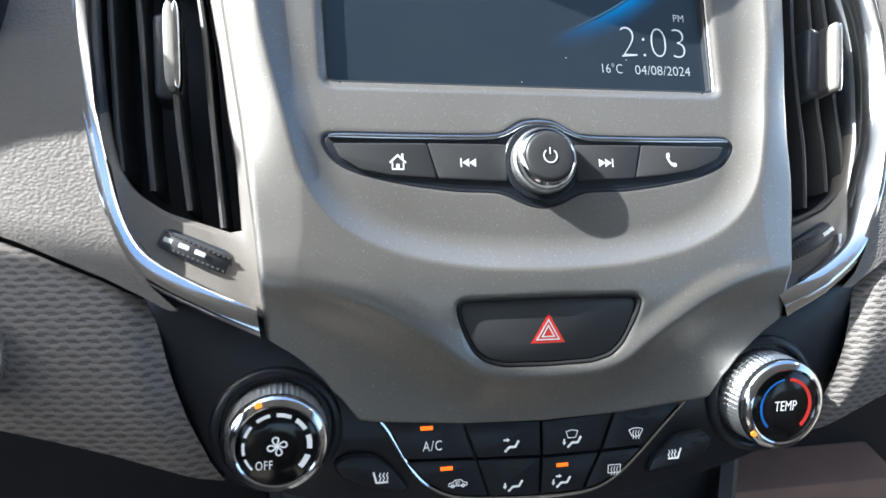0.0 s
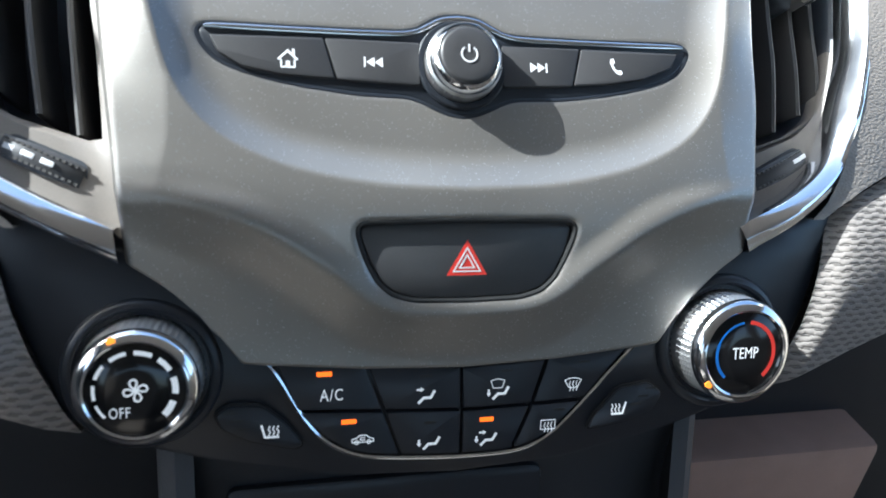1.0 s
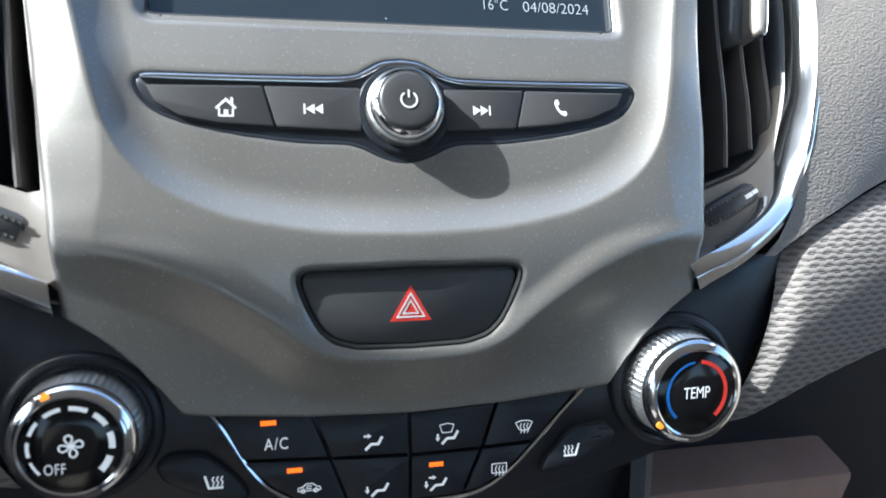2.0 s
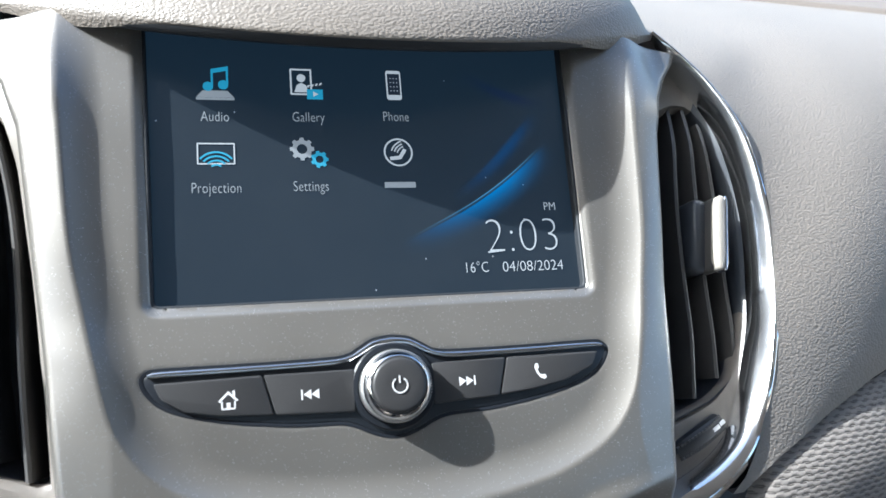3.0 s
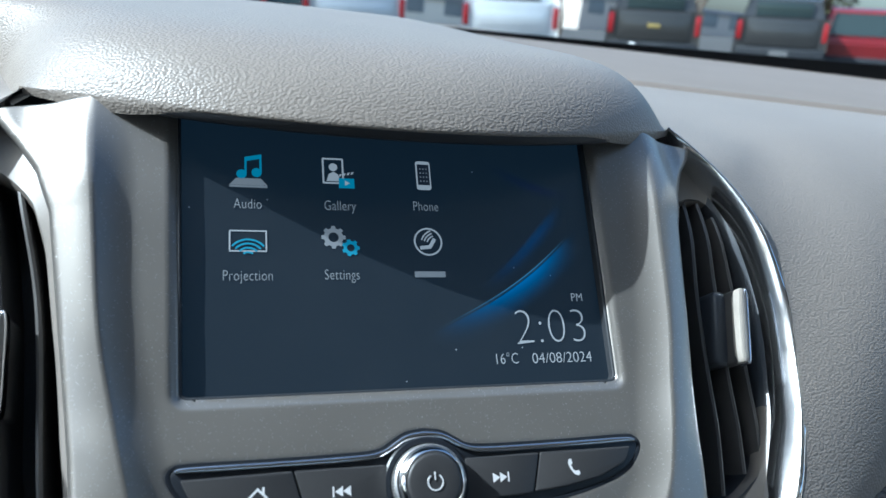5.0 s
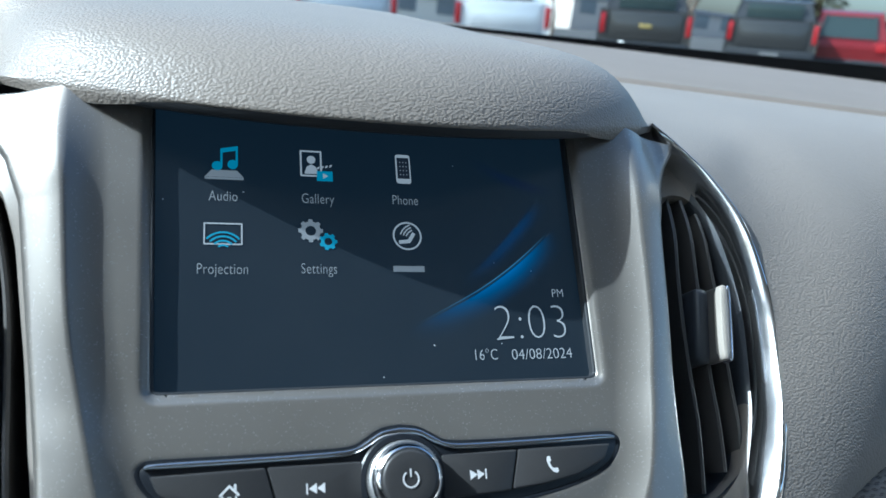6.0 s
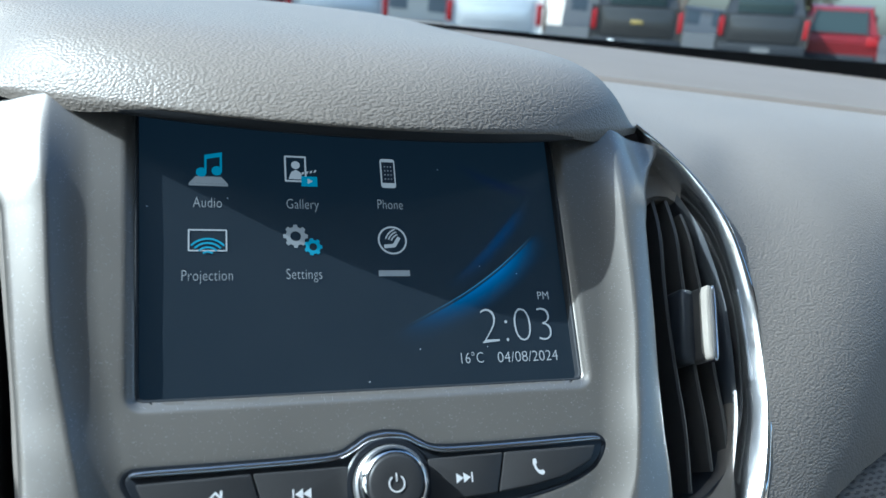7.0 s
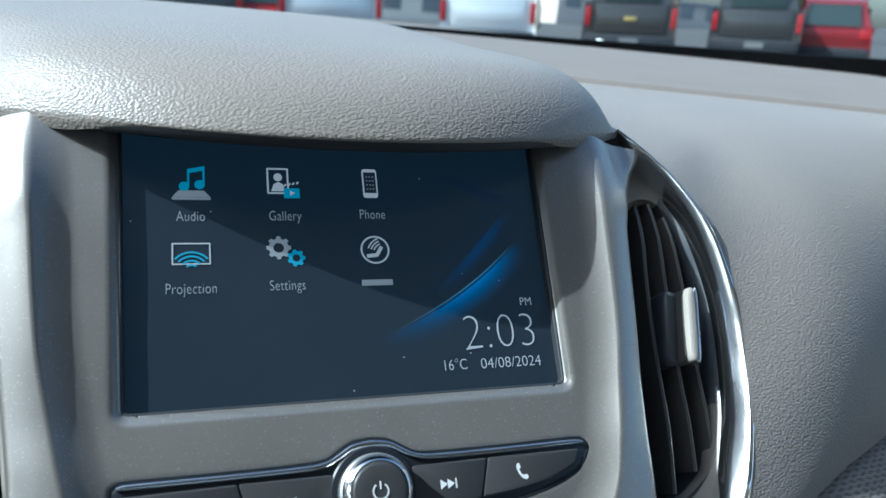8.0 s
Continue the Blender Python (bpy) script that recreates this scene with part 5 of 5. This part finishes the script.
    for s in (-1, 1):
        rows = [[G(s * u, v, d) for v in (-72, -90, -130, -200, -320)] for u, d in ((90, -14), (96, -13), (101, -17), (104, -30), (108, -120))]
        part("side_cheek", loft_bm(rows), CONSOLE, top, "grey console side")
    return top


lower_console()


def glovebox():
    top = thing("glovebox", "taupe glovebox door below the dashboard", "glovebox", (0.3, 0.42, 0.75))
    part("door", box_bm((0.108, 0.368, 0.50), (0.28, 0.43, 0.76), 0.006), GLOVE, top)
    part("recess", box_bm((0.09, 0.40, 0.55), (0.78, 0.52, 0.90), 0.01), DARK, top)
    return top


glovebox()
solid("knee_bolster", box_bm((-0.78, 0.37, 0.55), (-0.105, 0.50, 0.885), 0.012), DARK, "dark knee panel below the dashboard", "dashboard")


def ignition():
    m = frame_at(-206, -12, 6)
    top = thing("ignition_switch", "round dark ignition switch with chrome ring", "switch", m.translation)
    part("ring", lathe_bm([(13.5, -6), (13.4, 0.5), (12.9, 1.2), (12.0, 1.0), (11.6, 0)], m), CHROME, top, "thin chrome ring")
    part("face", lathe_bm([(12.0, -2), (11.8, 0.2), (6, 0.4), (0.3, 0.4)], m), BLACK, top)
    return top


ignition()


def binnacle():
    """Hood of the instruments in front of the driver, and its dark rim."""
    top = thing("instrument_hood", "dark rounded hood over the driver instruments", "dashboard", (-0.38, 0.45, 1.0))
    rows = []
    for y, k in ((0.395, 0.93), (0.388, 0.97), (0.385, 1.0), (0.40, 1.03), (0.45, 1.04), (0.62, 1.02), (0.8, 0.9)):
        row = []
        for i in range(49):
            a = math.pi * i / 48
            x = -0.381 + 0.185 * k * math.cos(a) * (abs(math.cos(a)) ** -0.15 if abs(math.cos(a)) > 1e-3 else 1)
            row.append(Vector((x, y, 0.99 + 0.125 * k * math.sin(a) ** 0.8)))
        rows.append(row)
    part("shell", loft_bm(rows), BLACK, top)
    rows = [[Vector((p.x, p.y + dy, p.z + dz)) for p in rows[0]] for dy, dz in ((0, 0), (0.03, -0.01), (0.12, -0.05))]
    part("inner_face", loft_bm(rows), DARK, top)
    return top


binnacle()


def steering_wheel():
    m = Matrix.Translation((-0.40, 0.17, 0.93)) @ Matrix.Rotation(radians(64), 4, "X")
    top = thing("steering_wheel", "black steering wheel before the driver seat", "steering wheel", m.translation)
    rows = []
    for i in range(64):
        a = 2 * math.pi * i / 64
        row = []
        for k in range(14):
            b = 2 * math.pi * k / 14
            r = 0.183 + 0.0155 * math.cos(b)
            row.append(m @ Vector((r * math.cos(a), r * math.sin(a), 0.0155 * math.sin(b))))
        rows.append(row)
    rows.append(rows[0])
    part("rim", loft_bm(rows, True), DARK, top)
    part("hub", box_bm((-0.075, -0.06, -0.02), (0.075, 0.06, 0.03), 0.02, m, 3), DARK, top)
    for x0, x1 in ((-0.18, -0.06), (0.06, 0.18)):
        part("spoke", box_bm((x0, -0.018, -0.008), (x1, 0.018, 0.008), 0.005, m), DARK, top)
    part("spoke", box_bm((-0.02, -0.18, -0.008), (0.02, -0.05, 0.008), 0.005, m), DARK, top)
    return top


steering_wheel()

# ---- windscreen, cowl and the closed cabin ----
GLASS = bpy.data.materials.new("windscreen_glass")
GLASS.use_nodes = True
GLASS.node_tree.nodes.clear()
out = node(GLASS, "OutputMaterial")
clear = node(GLASS, "BsdfTransparent")
clear.inputs[0].default_value = (0.95, 0.98, 0.97, 1)
film = node(GLASS, "BsdfDiffuse")
film.inputs[0].default_value = (0.8, 0.82, 0.85, 1)
dusty = node(GLASS, "TexNoise", Scale=6.0, Detail=5.0)
link(GLASS, coords(GLASS), dusty.inputs["Vector"])
amount = node(GLASS, "MapRange")
amount.inputs["To Min"].default_value, amount.inputs["To Max"].default_value = 0.001, 0.01
link(GLASS, dusty.outputs[0], amount.inputs[0])
both = node(GLASS, "MixShader")
link(GLASS, amount.outputs[0], both.inputs[0])
link(GLASS, clear.outputs[0], both.inputs[1])
link(GLASS, film.outputs[0], both.inputs[2])
link(GLASS, both.outputs[0], out.inputs["Surface"])
HEAD = plastic("headliner", (0.52, 0.5, 0.47), 0.9, 600.0, 0.4)
SEAT = plastic("seat_cloth", (0.28, 0.245, 0.21), 0.9, 500.0, 0.6)
FLOOR_M = plastic("carpet", (0.1, 0.092, 0.085), 0.95, 400.0, 0.8)


def cowl_y(x):
    return 1.12 - 0.2 * (x / 0.85) ** 2


rows = [[Vector((x, cowl_y(x) + dy, z + k * (0.004 + 0.02 * (abs(x) / 0.85) ** 2))) for x in np.linspace(-0.86, 0.86, 44)] for dy, z, k in ((-0.03, 1.080, 0), (-0.002, 1.094, 0), (0.0, 1.095, 1), (0.03, 1.095, 1), (0.12, 1.07, 0))]
COWL = plastic("cowl_black", (0.003, 0.003, 0.0035), 0.95, 300.0, 0.2)
bsdf(COWL).inputs["Specular IOR Level"].default_value = 0.05
solid("cowl_band", loft_bm(rows), COWL, "black band along the windscreen base", "windscreen trim", "", "structure")
ROOF_Z, HEADER_Y = 1.44, 0.29
rows = [[Vector((x * (0.90 - 0.08 * t), cowl_y(x * 0.85) * (1 - t) + (HEADER_Y) * t, 1.085 * (1 - t) + ROOF_Z * t + 0.03 * math.sin(math.pi * t))) for x in np.linspace(-1, 1, 21)] for t in np.linspace(0, 1, 13)]
ws = solid("windscreen", loft_bm(rows), GLASS, "clear dusty windscreen glass above the dashboard", "windscreen", "", "structure")
ws.visible_shadow = False
solid("ceiling", box_bm((-0.82, -1.8, ROOF_Z), (0.82, HEADER_Y, ROOF_Z + 0.03), 0.004), HEAD, "light grey cabin headliner", "ceiling", "", "structure")
for s in (-1, 1):
    rows = []
    for t in np.linspace(0, 1, 9):
        p = Vector((s * (0.90 - 0.08 * t), cowl_y(0.85) * (1 - t) + HEADER_Y * t, 1.085 * (1 - t) + ROOF_Z * t + 0.03 * math.sin(math.pi * t)))
        rows.append([p + Vector((s * 0.06 * math.cos(a), 0.045 * math.sin(a) - 0.01, 0.045 * math.sin(a))) for a in np.linspace(0, 2 * math.pi, 9)[:-1]])
    solid("windscreen_pillar", loft_bm(rows, True), HEAD, "light grey windscreen pillar trim", "pillar", "", "structure")
    solid("door_panel", box_bm((s * 0.90 - 0.03, -1.8, 0.2), (s * 0.90 + 0.03, 0.75, 1.02), 0.012), SEAT, "beige door panel below the side window", "door", "", "structure")
    solid("side_rail", box_bm((s * 0.82 - 0.03, -1.8, ROOF_Z - 0.06), (s * 0.82 + 0.03, HEADER_Y - 0.05, ROOF_Z + 0.02), 0.01), HEAD, "light grey roof side rail", "trim", "", "structure")
    solid("fender_wall", box_bm((s * 0.90 - 0.02, 0.72, 0.2), (s * 0.90 + 0.02, 1.25, 1.06), 0.01), DARK, "dark wall beside the footwell", "wall", "", "structure")
for s in (-1, 1):
    solid("door_pillar", box_bm((s * 0.86 - 0.03, -0.72, 1.0), (s * 0.86 + 0.03, -0.5, ROOF_Z), 0.01), HEAD, "light grey pillar between the side windows", "pillar", "", "structure")
    solid("rear_pillar", box_bm((s * 0.86 - 0.03, -1.8, 1.0), (s * 0.86 + 0.03, -1.25, ROOF_Z), 0.01), HEAD, "light grey rear pillar", "pillar", "", "structure")
solid("rear_wall", box_bm((-0.9, -1.85, 0.2), (0.9, -1.78, 1.0), 0.01), SEAT, "beige rear wall of the cabin", "wall", "", "structure")
solid("cabin_floor", box_bm((-0.92, -1.8, 0.18), (0.92, 1.3, 0.24), 0.005), FLOOR_M, "grey carpet of the cabin floor", "floor", "", "structure")
solid("firewall", box_bm((-0.9, 1.18, 0.2), (0.9, 1.24, 1.06), 0.01), DARK, "dark bulkhead behind the dashboard", "wall", "", "structure")


def car_seat(x):
    top = thing("car_seat", "beige cloth front seat", "seat", (x, -0.45, 0.24), "front seats")
    part("cushion", box_bm((x - 0.25, -0.72, 0.38), (x + 0.25, -0.18, 0.56), 0.06, None, 4), SEAT, top)
    part("backrest", box_bm((x - 0.25, -0.09, 0.0), (x + 0.25, 0.06, 0.62), 0.06, Matrix.Translation((0, -0.72, 0.5)) @ Matrix.Rotation(radians(18), 4, "X"), 4), SEAT, top)
    part("headrest", box_bm((x - 0.13, -0.98, 1.14), (x + 0.13, -0.88, 1.32), 0.04, None, 4), SEAT, top)
    part("base", box_bm((x - 0.2, -0.68, 0.235), (x + 0.2, -0.25, 0.40), 0.02), DARK, top)
    return top


def shade_flap():
    """Unseen flap in place of the driver's visor, folded up under the headliner; added to block the sun, its front edge
    slightly askew to set the shade.
    """
    top = thing("shade_flap", "unseen light grey visor flap added to shade the stack", "sun visor", (-0.6, 0.3, 1.43))
    edge = [(-0.80, 0.4438), (-0.42, 0.3693), (-0.42, 0.21), (-0.44, 0.19), (-0.78, 0.19), (-0.80, 0.21)]
    part("flap", plate_bm([(x * 1000, y * 1000) for x, y in edge], 0, 10, 1.0, lambda x, y, d: Vector((x * MM, y * MM, 1.438 - d * MM))), HEAD, top)
    part("arm", box_bm((-0.81, 0.27, 1.424), (-0.795, 0.285, 1.437), 0.004), HEAD, top)
    return top


shade_flap()
car_seat(-0.38)
car_seat(0.38)
tab = solid("wiper_tab", box_bm((-0.011, -0.008, -0.006), (0.011, 0.008, 0.008), 0.003, Matrix.Translation((0.50, 1.125, 1.094)) @ Matrix.Rotation(radians(35), 4, "Y"), 3), material("pale_tab", (0.6, 0.6, 0.58), 0.5), "pale plastic clip at the windscreen base", "clip")

# ---- outside: a sloping lot with parked vehicles ----
SLOPE_X, SLOPE_Y = 0.0504, -0.031
TILT_LOT = Matrix.Rotation(math.atan(SLOPE_Y), 4, "X") @ Matrix.Rotation(-math.atan(SLOPE_X), 4, "Y")


def lot(x, y, z=0.0, turn=0.0):
    return Matrix.Translation((x, y, SLOPE_X * x + SLOPE_Y * y + z)) @ TILT_LOT @ Matrix.Rotation(radians(turn), 4, "Z")


ASPHALT = plastic("asphalt", (0.06, 0.058, 0.055), 0.9, 120.0, 0.6)
rows = [[Vector((x, y, SLOPE_X * x + SLOPE_Y * y)) for x in (-600, -60, -15, 15, 60, 600)] for y in (-600, -40, -5, 5, 40, 900)]
solid("ground", loft_bm(rows), ASPHALT, "dark asphalt parking lot", "ground", "", "structure")
TYRE = plastic("tyre", (0.02, 0.02, 0.02), 0.8)
RIM = material("rim", (0.5, 0.5, 0.52), 0.3, 0.9)
TAIL = material("tail_lens", (0.3, 0.015, 0.02), 0.2)
bsdf(TAIL).inputs["Emission Color"].default_value = (1, 0.03, 0.03, 1)
bsdf(TAIL).inputs["Emission Strength"].default_value = 0.02
CARGLASS = material("car_glass", (0.03, 0.045, 0.045), 0.08)


def paint(name, color, metal=0.3):
    m = material(name, color, 0.3, metal, Coat_Weight=0.6)
    vary_color(m, color, 0.06, 3.0)
    return m


def prism(profile, half, m, taper=None):
    """A side profile (y, z) swept across, narrowed towards the roof by taper(z)."""
    verts = []
    for s in (-1, 1):
        for y, z in profile:
            k = taper(z) if taper else 1.0
            verts.append(m @ Vector((s * half * k, y, z)))
    n = len(profile)
    faces = [tuple(range(n)), tuple(range(2 * n - 1, n - 1, -1))]
    faces += [(i, (i + 1) % n, n + (i + 1) % n, n + i) for i in range(n)]
    bm = build(verts, faces, False)
    bmesh.ops.triangulate(bm, faces=[f for f in bm.faces if len(f.verts) > 4])
    bmesh.ops.bevel(bm, geom=[e for e in bm.edges if e.calc_face_angle(0) > 0.5], offset=0.04, segments=2, affect="EDGES")
    return bm


def wheels(top, m, half, ys, r=0.39):
    for s in (-1, 1):
        for y in ys:
            wm = m @ Matrix.Translation((s * (half - 0.02), y, r)) @ Matrix.Rotation(radians(90 * s), 4, "Y")
            k = 1000
            w = part("wheel", lathe_bm([(r * 0.62 * k, -200), (r * k * 0.96, -180), (r * k, -120), (r * k, 0), (r * 0.96 * k, 60), (r * 0.62 * k, 70)], wm, 28), TYRE, top)
            part("rim", lathe_bm([(r * 0.62 * k, 40), (r * 0.58 * k, 66), (r * 0.3 * k, 50), (r * 0.1 * k, 70), (5, 70)], wm, 20), RIM, w)


def pickup(x, y, color, name, turn=0.0, badge=True):
    m = lot(x, y, 0, turn - math.degrees(math.atan2(x, y)))
    top = thing("pickup_truck", name, "pickup truck", m.translation, "parked vehicles")
    body = paint("paint", color)
    h = 0.98
    part("body", prism([(0, 0.55), (0, 1.42), (2.0, 1.42), (2.02, 1.36), (5.5, 1.25), (5.8, 1.05), (5.8, 0.5)], h, m), body, top)
    cab = [(2.0, 1.38), (2.12, 1.90), (2.3, 1.95), (3.6, 1.94), (4.3, 1.36)]
    part("cab", prism(cab, h - 0.04, m, lambda z: 1 - 0.12 * max(0, (z - 1.38) / 0.6)), body, top)
    part("rear_window", box_bm((-0.66, 1.99, 1.48), (0.66, 2.03, 1.83), 0.01, m), CARGLASS, top)
    part("tailgate", box_bm((-0.76, -0.03, 0.80), (0.76, 0.02, 1.40), 0.03, m), body, top)
    part("tailgate_inset", box_bm((-0.66, -0.04, 0.92), (0.66, 0.0, 1.22), 0.02, m), body, top)
    for s in (-1, 1):
        part("tail_light", box_bm((s * 0.91 - 0.055, -0.05, 0.92), (s * 0.91 + 0.055, 0.1, 1.34), 0.03, m), TAIL, top, "red tail light")
    part("bumper", box_bm((-0.95, -0.2, 0.50), (0.95, 0.05, 0.76), 0.05, m), DARK, top)
    part("plate", box_bm((-0.2, -0.215, 0.56), (0.2, -0.19, 0.70), 0.0, m), material("plate_plain", (0.16, 0.16, 0.16), 0.7), top)
    if badge:
        part("badge", box_bm((-0.13, -0.055, 1.06), (0.13, -0.03, 1.14), 0.01, m), material("badge_gold", (0.6, 0.45, 0.15), 0.4, 0.6), top, "gold tailgate badge")
    wheels(top, m, h, (1.05, 4.7))
    return top


def wagon(x, y, color, name, turn=0.0, tall=1.7):
    m = lot(x, y, 0, turn - math.degrees(math.atan2(x, y)))
    top = thing("parked_car", name, "car", m.translation, "parked vehicles")
    body = paint("paint", color)
    h = 0.92
    part("body", prism([(0, 0.4), (-0.02, 0.95), (0.1, 1.08), (3.2, 1.08), (4.5, 0.95), (4.6, 0.4)], h, m), body, top)
    part("cabin", prism([(0.1, 1.05), (0.38, tall - 0.06), (0.6, tall), (2.2, tall), (3.2, 1.05)], h - 0.05, m, lambda z: 1 - 0.2 * max(0, (z - 1.05) / 0.65)), body, top)
    part("rear_window", prism([(0.13, 1.12), (0.33, tall - 0.14), (0.36, tall - 0.14), (0.16, 1.12)], 0.66, m @ Matrix.Translation((0, -0.05, 0)), lambda z: 1 - 0.15 * max(0, (z - 1.05) / 0.65)), CARGLASS, top)
    for s in (-1, 1):
        part("side_window", box_bm((s * 0.80 - 0.02, 0.55, 1.14), (s * 0.80 + 0.02, 2.5, tall - 0.2), 0.01, m), CARGLASS, top)
        part("tail_light", box_bm((s * 0.78 - 0.13, -0.06, 0.82), (s * 0.78 + 0.13, 0.12, 1.06), 0.03, m), TAIL, top, "red tail light")
    part("bumper", box_bm((-0.9, -0.12, 0.35), (0.9, 0.06, 0.62), 0.05, m), DARK, top)
    wheels(top, m, h, (0.85, 3.7), 0.34)
    return top


R = 15.2 / 14
pickup(-2.5 * R, 15.2, (0.05, 0.052, 0.058), "dark grey parked pickup truck", 0, False)
wagon(-1.0 * R, 24.0, (0.55, 0.55, 0.55), "silver parked car behind the pickups")
pickup(0.05 * R, 15.2, (0.05, 0.05, 0.055), "charcoal parked pickup truck", 0, False)
wagon(1.45 * R, 17.0, (0.35, 0.02, 0.02), "dark red parked car")
pickup(2.45 * R, 15.2, (0.6, 0.61, 0.62), "silver parked pickup truck", 0, False)
pickup(5.4 * R, 15.2, (0.78, 0.78, 0.77), "white parked pickup truck", 0, False)
wagon(4.6 * R, 26.0, (0.7, 0.7, 0.7), "white parked car in the second row")
wagon(6.2, 33.0, (0.03, 0.1, 0.35), "blue parked car in the second row")
pickup(8.45 * R, 15.2, (0.055, 0.053, 0.05), "dark grey parked pickup with gold badge", 0, True)
wagon(11.0, 27.0, (0.3, 0.27, 0.25), "brown parked car in the second row")
pickup(11.5 * R, 15.2, (0.05, 0.05, 0.05), "graphite parked pickup truck", 0, False)
wagon(13.85 * R, 15.6, (0.2, 0.012, 0.016), "bright red parked car", 0, 1.78)
wagon(17.5, 30.0, (0.6, 0.6, 0.6), "pale parked car in the second row")


PANE = material("far_pane", (0.25, 0.27, 0.28), 0.2)


def far_building(x0, x1, y, h, color, name):
    top = thing("building", name, "building", (0.5 * (x0 + x1), y, SLOPE_X * x0 + SLOPE_Y * y))
    base = SLOPE_X * 0.5 * (x0 + x1) + SLOPE_Y * y
    wall = plastic("stucco_wall", color, 0.9, 8.0, 0.2)
    part("wall", box_bm((x0, y, base - 2), (x1, y + 14, base + h), 0.05), wall, top)
    part("roof", box_bm((x0 - 0.3, y - 0.3, base + h), (x1 + 0.3, y + 14.3, base + h + 0.5), 0.05), material("roof_edge", (0.3, 0.3, 0.32), 0.7), top)
    n = int((x1 - x0) / 4)
    for i in range(n):
        cx = x0 + (i + 0.5) * (x1 - x0) / n
        part("window", box_bm((cx - 1.1, y - 0.06, base + 0.9), (cx + 1.1, y + 0.05, base + 2.8), 0.02), PANE, top)
    return top


far_building(8, 34, 75, 2.3, (0.82, 0.75, 0.64), "pale low building across the lot")
far_building(44, 90, 90, 2.6, (0.5, 0.46, 0.42), "grey low building across the lot")


def conifer(x, y, h, seed):
    rnd = random.Random(seed)
    base = lot(x, y).translation
    top = thing("conifer", "tall brownish green conifer beyond the lot", "tree", base)
    rows = []
    for k in range(8):
        t = k / 7
        rows.append([base + Vector((0.32 * (1 - t) * math.cos(a) + 0.1 * t, 0.32 * (1 - t) * math.sin(a), h * t)) for a in np.linspace(0, 2 * math.pi, 9)[:-1]])
    part("trunk", loft_bm(rows, True), material("bark", (0.09, 0.06, 0.04), 0.9), top)
    verts, faces = [], []
    for k in range(2600):
        t = rnd.random() ** 1.3
        z = h * (0.12 + 0.88 * t)
        r = (1 - t) * h * 0.24 * (0.35 + 0.65 * rnd.random()) + 0.15
        a = rnd.random() * 2 * math.pi
        c = base + Vector((r * math.cos(a), r * math.sin(a), z - 0.15 * r))
        w = Vector((math.cos(a), math.sin(a), -0.35)).normalized()
        side = w.cross(Vector((rnd.uniform(-0.4, 0.4), rnd.uniform(-0.4, 0.4), 1))).normalized()
        l, b = rnd.uniform(0.35, 0.8), rnd.uniform(0.08, 0.2)
        i = len(verts)
        verts += [c - w * l * 0.5, c + side * b, c + w * l * 0.5, c - side * b]
        faces.append((i, i + 1, i + 2, i + 3))
    crown = material("needles", (0.07, 0.075, 0.035), 0.8)
    vary_color(crown, (0.075, 0.075, 0.035), 0.4, 0.6)
    tagged(part("crown", build(verts, faces, False), crown, top), "", "", "", "stuff")
    return top


conifer(40.4, 45.0, 9.5, 3)
conifer(43.8, 51.0, 8.0, 7)


def bare_tree(x, y, h, seed):
    """Leafless tree: a tapered trunk that forks into thinner and thinner limbs."""
    rnd = random.Random(seed)
    base = lot(x, y).translation
    top = thing("bare_tree", "leafless brown tree beyond the lot", "tree", base, "bare trees")
    bark = material("bare_bark", (0.13, 0.095, 0.07), 0.9)

    def tube(p, q, r0, r1, verts, faces):
        w = (q - p).normalized()
        a = w.orthogonal().normalized()
        b = w.cross(a)
        i = len(verts)
        for c, r in ((p, r0), (q, r1)):
            verts += [c + (a * math.cos(t) + b * math.sin(t)) * r for t in np.linspace(0, 2 * math.pi, 7)[:-1]]
        faces += [(i + k, i + (k + 1) % 6, i + 6 + (k + 1) % 6, i + 6 + k) for k in range(6)]

    def fork(p, w, length, r, depth, verts, faces):
        q = p + w * length
        tube(p, q, r, r * 0.7, verts, faces)
        if depth:
            for _ in range(3):
                turn = Vector((rnd.uniform(-1, 1), rnd.uniform(-1, 1), rnd.uniform(-0.2, 0.7)))
                fork(q, (w + turn * 0.75).normalized(), length * rnd.uniform(0.6, 0.8), r * 0.6, depth - 1, verts, faces)
    verts, faces = [], []
    tube(base, base + Vector((0, 0, h * 0.25)), 0.16, 0.13, verts, faces)
    part("trunk", build(verts, faces), bark, top)
    verts, faces = [], []
    for _ in range(3):
        w = Vector((rnd.uniform(-0.5, 0.5), rnd.uniform(-0.5, 0.5), 1)).normalized()
        fork(base + Vector((0, 0, h * 0.24)), w, h * 0.26, 0.09, 4, verts, faces)
    tagged(part("branches", build(verts, faces), bark, top), "", "", "", "stuff")
    return top


for x, y, h, seed in ((29.6, 45.0, 6.5, 11), (31.6, 47.0, 7.0, 12), (24.0, 52.0, 6.0, 13)):
    bare_tree(x, y, h, seed)
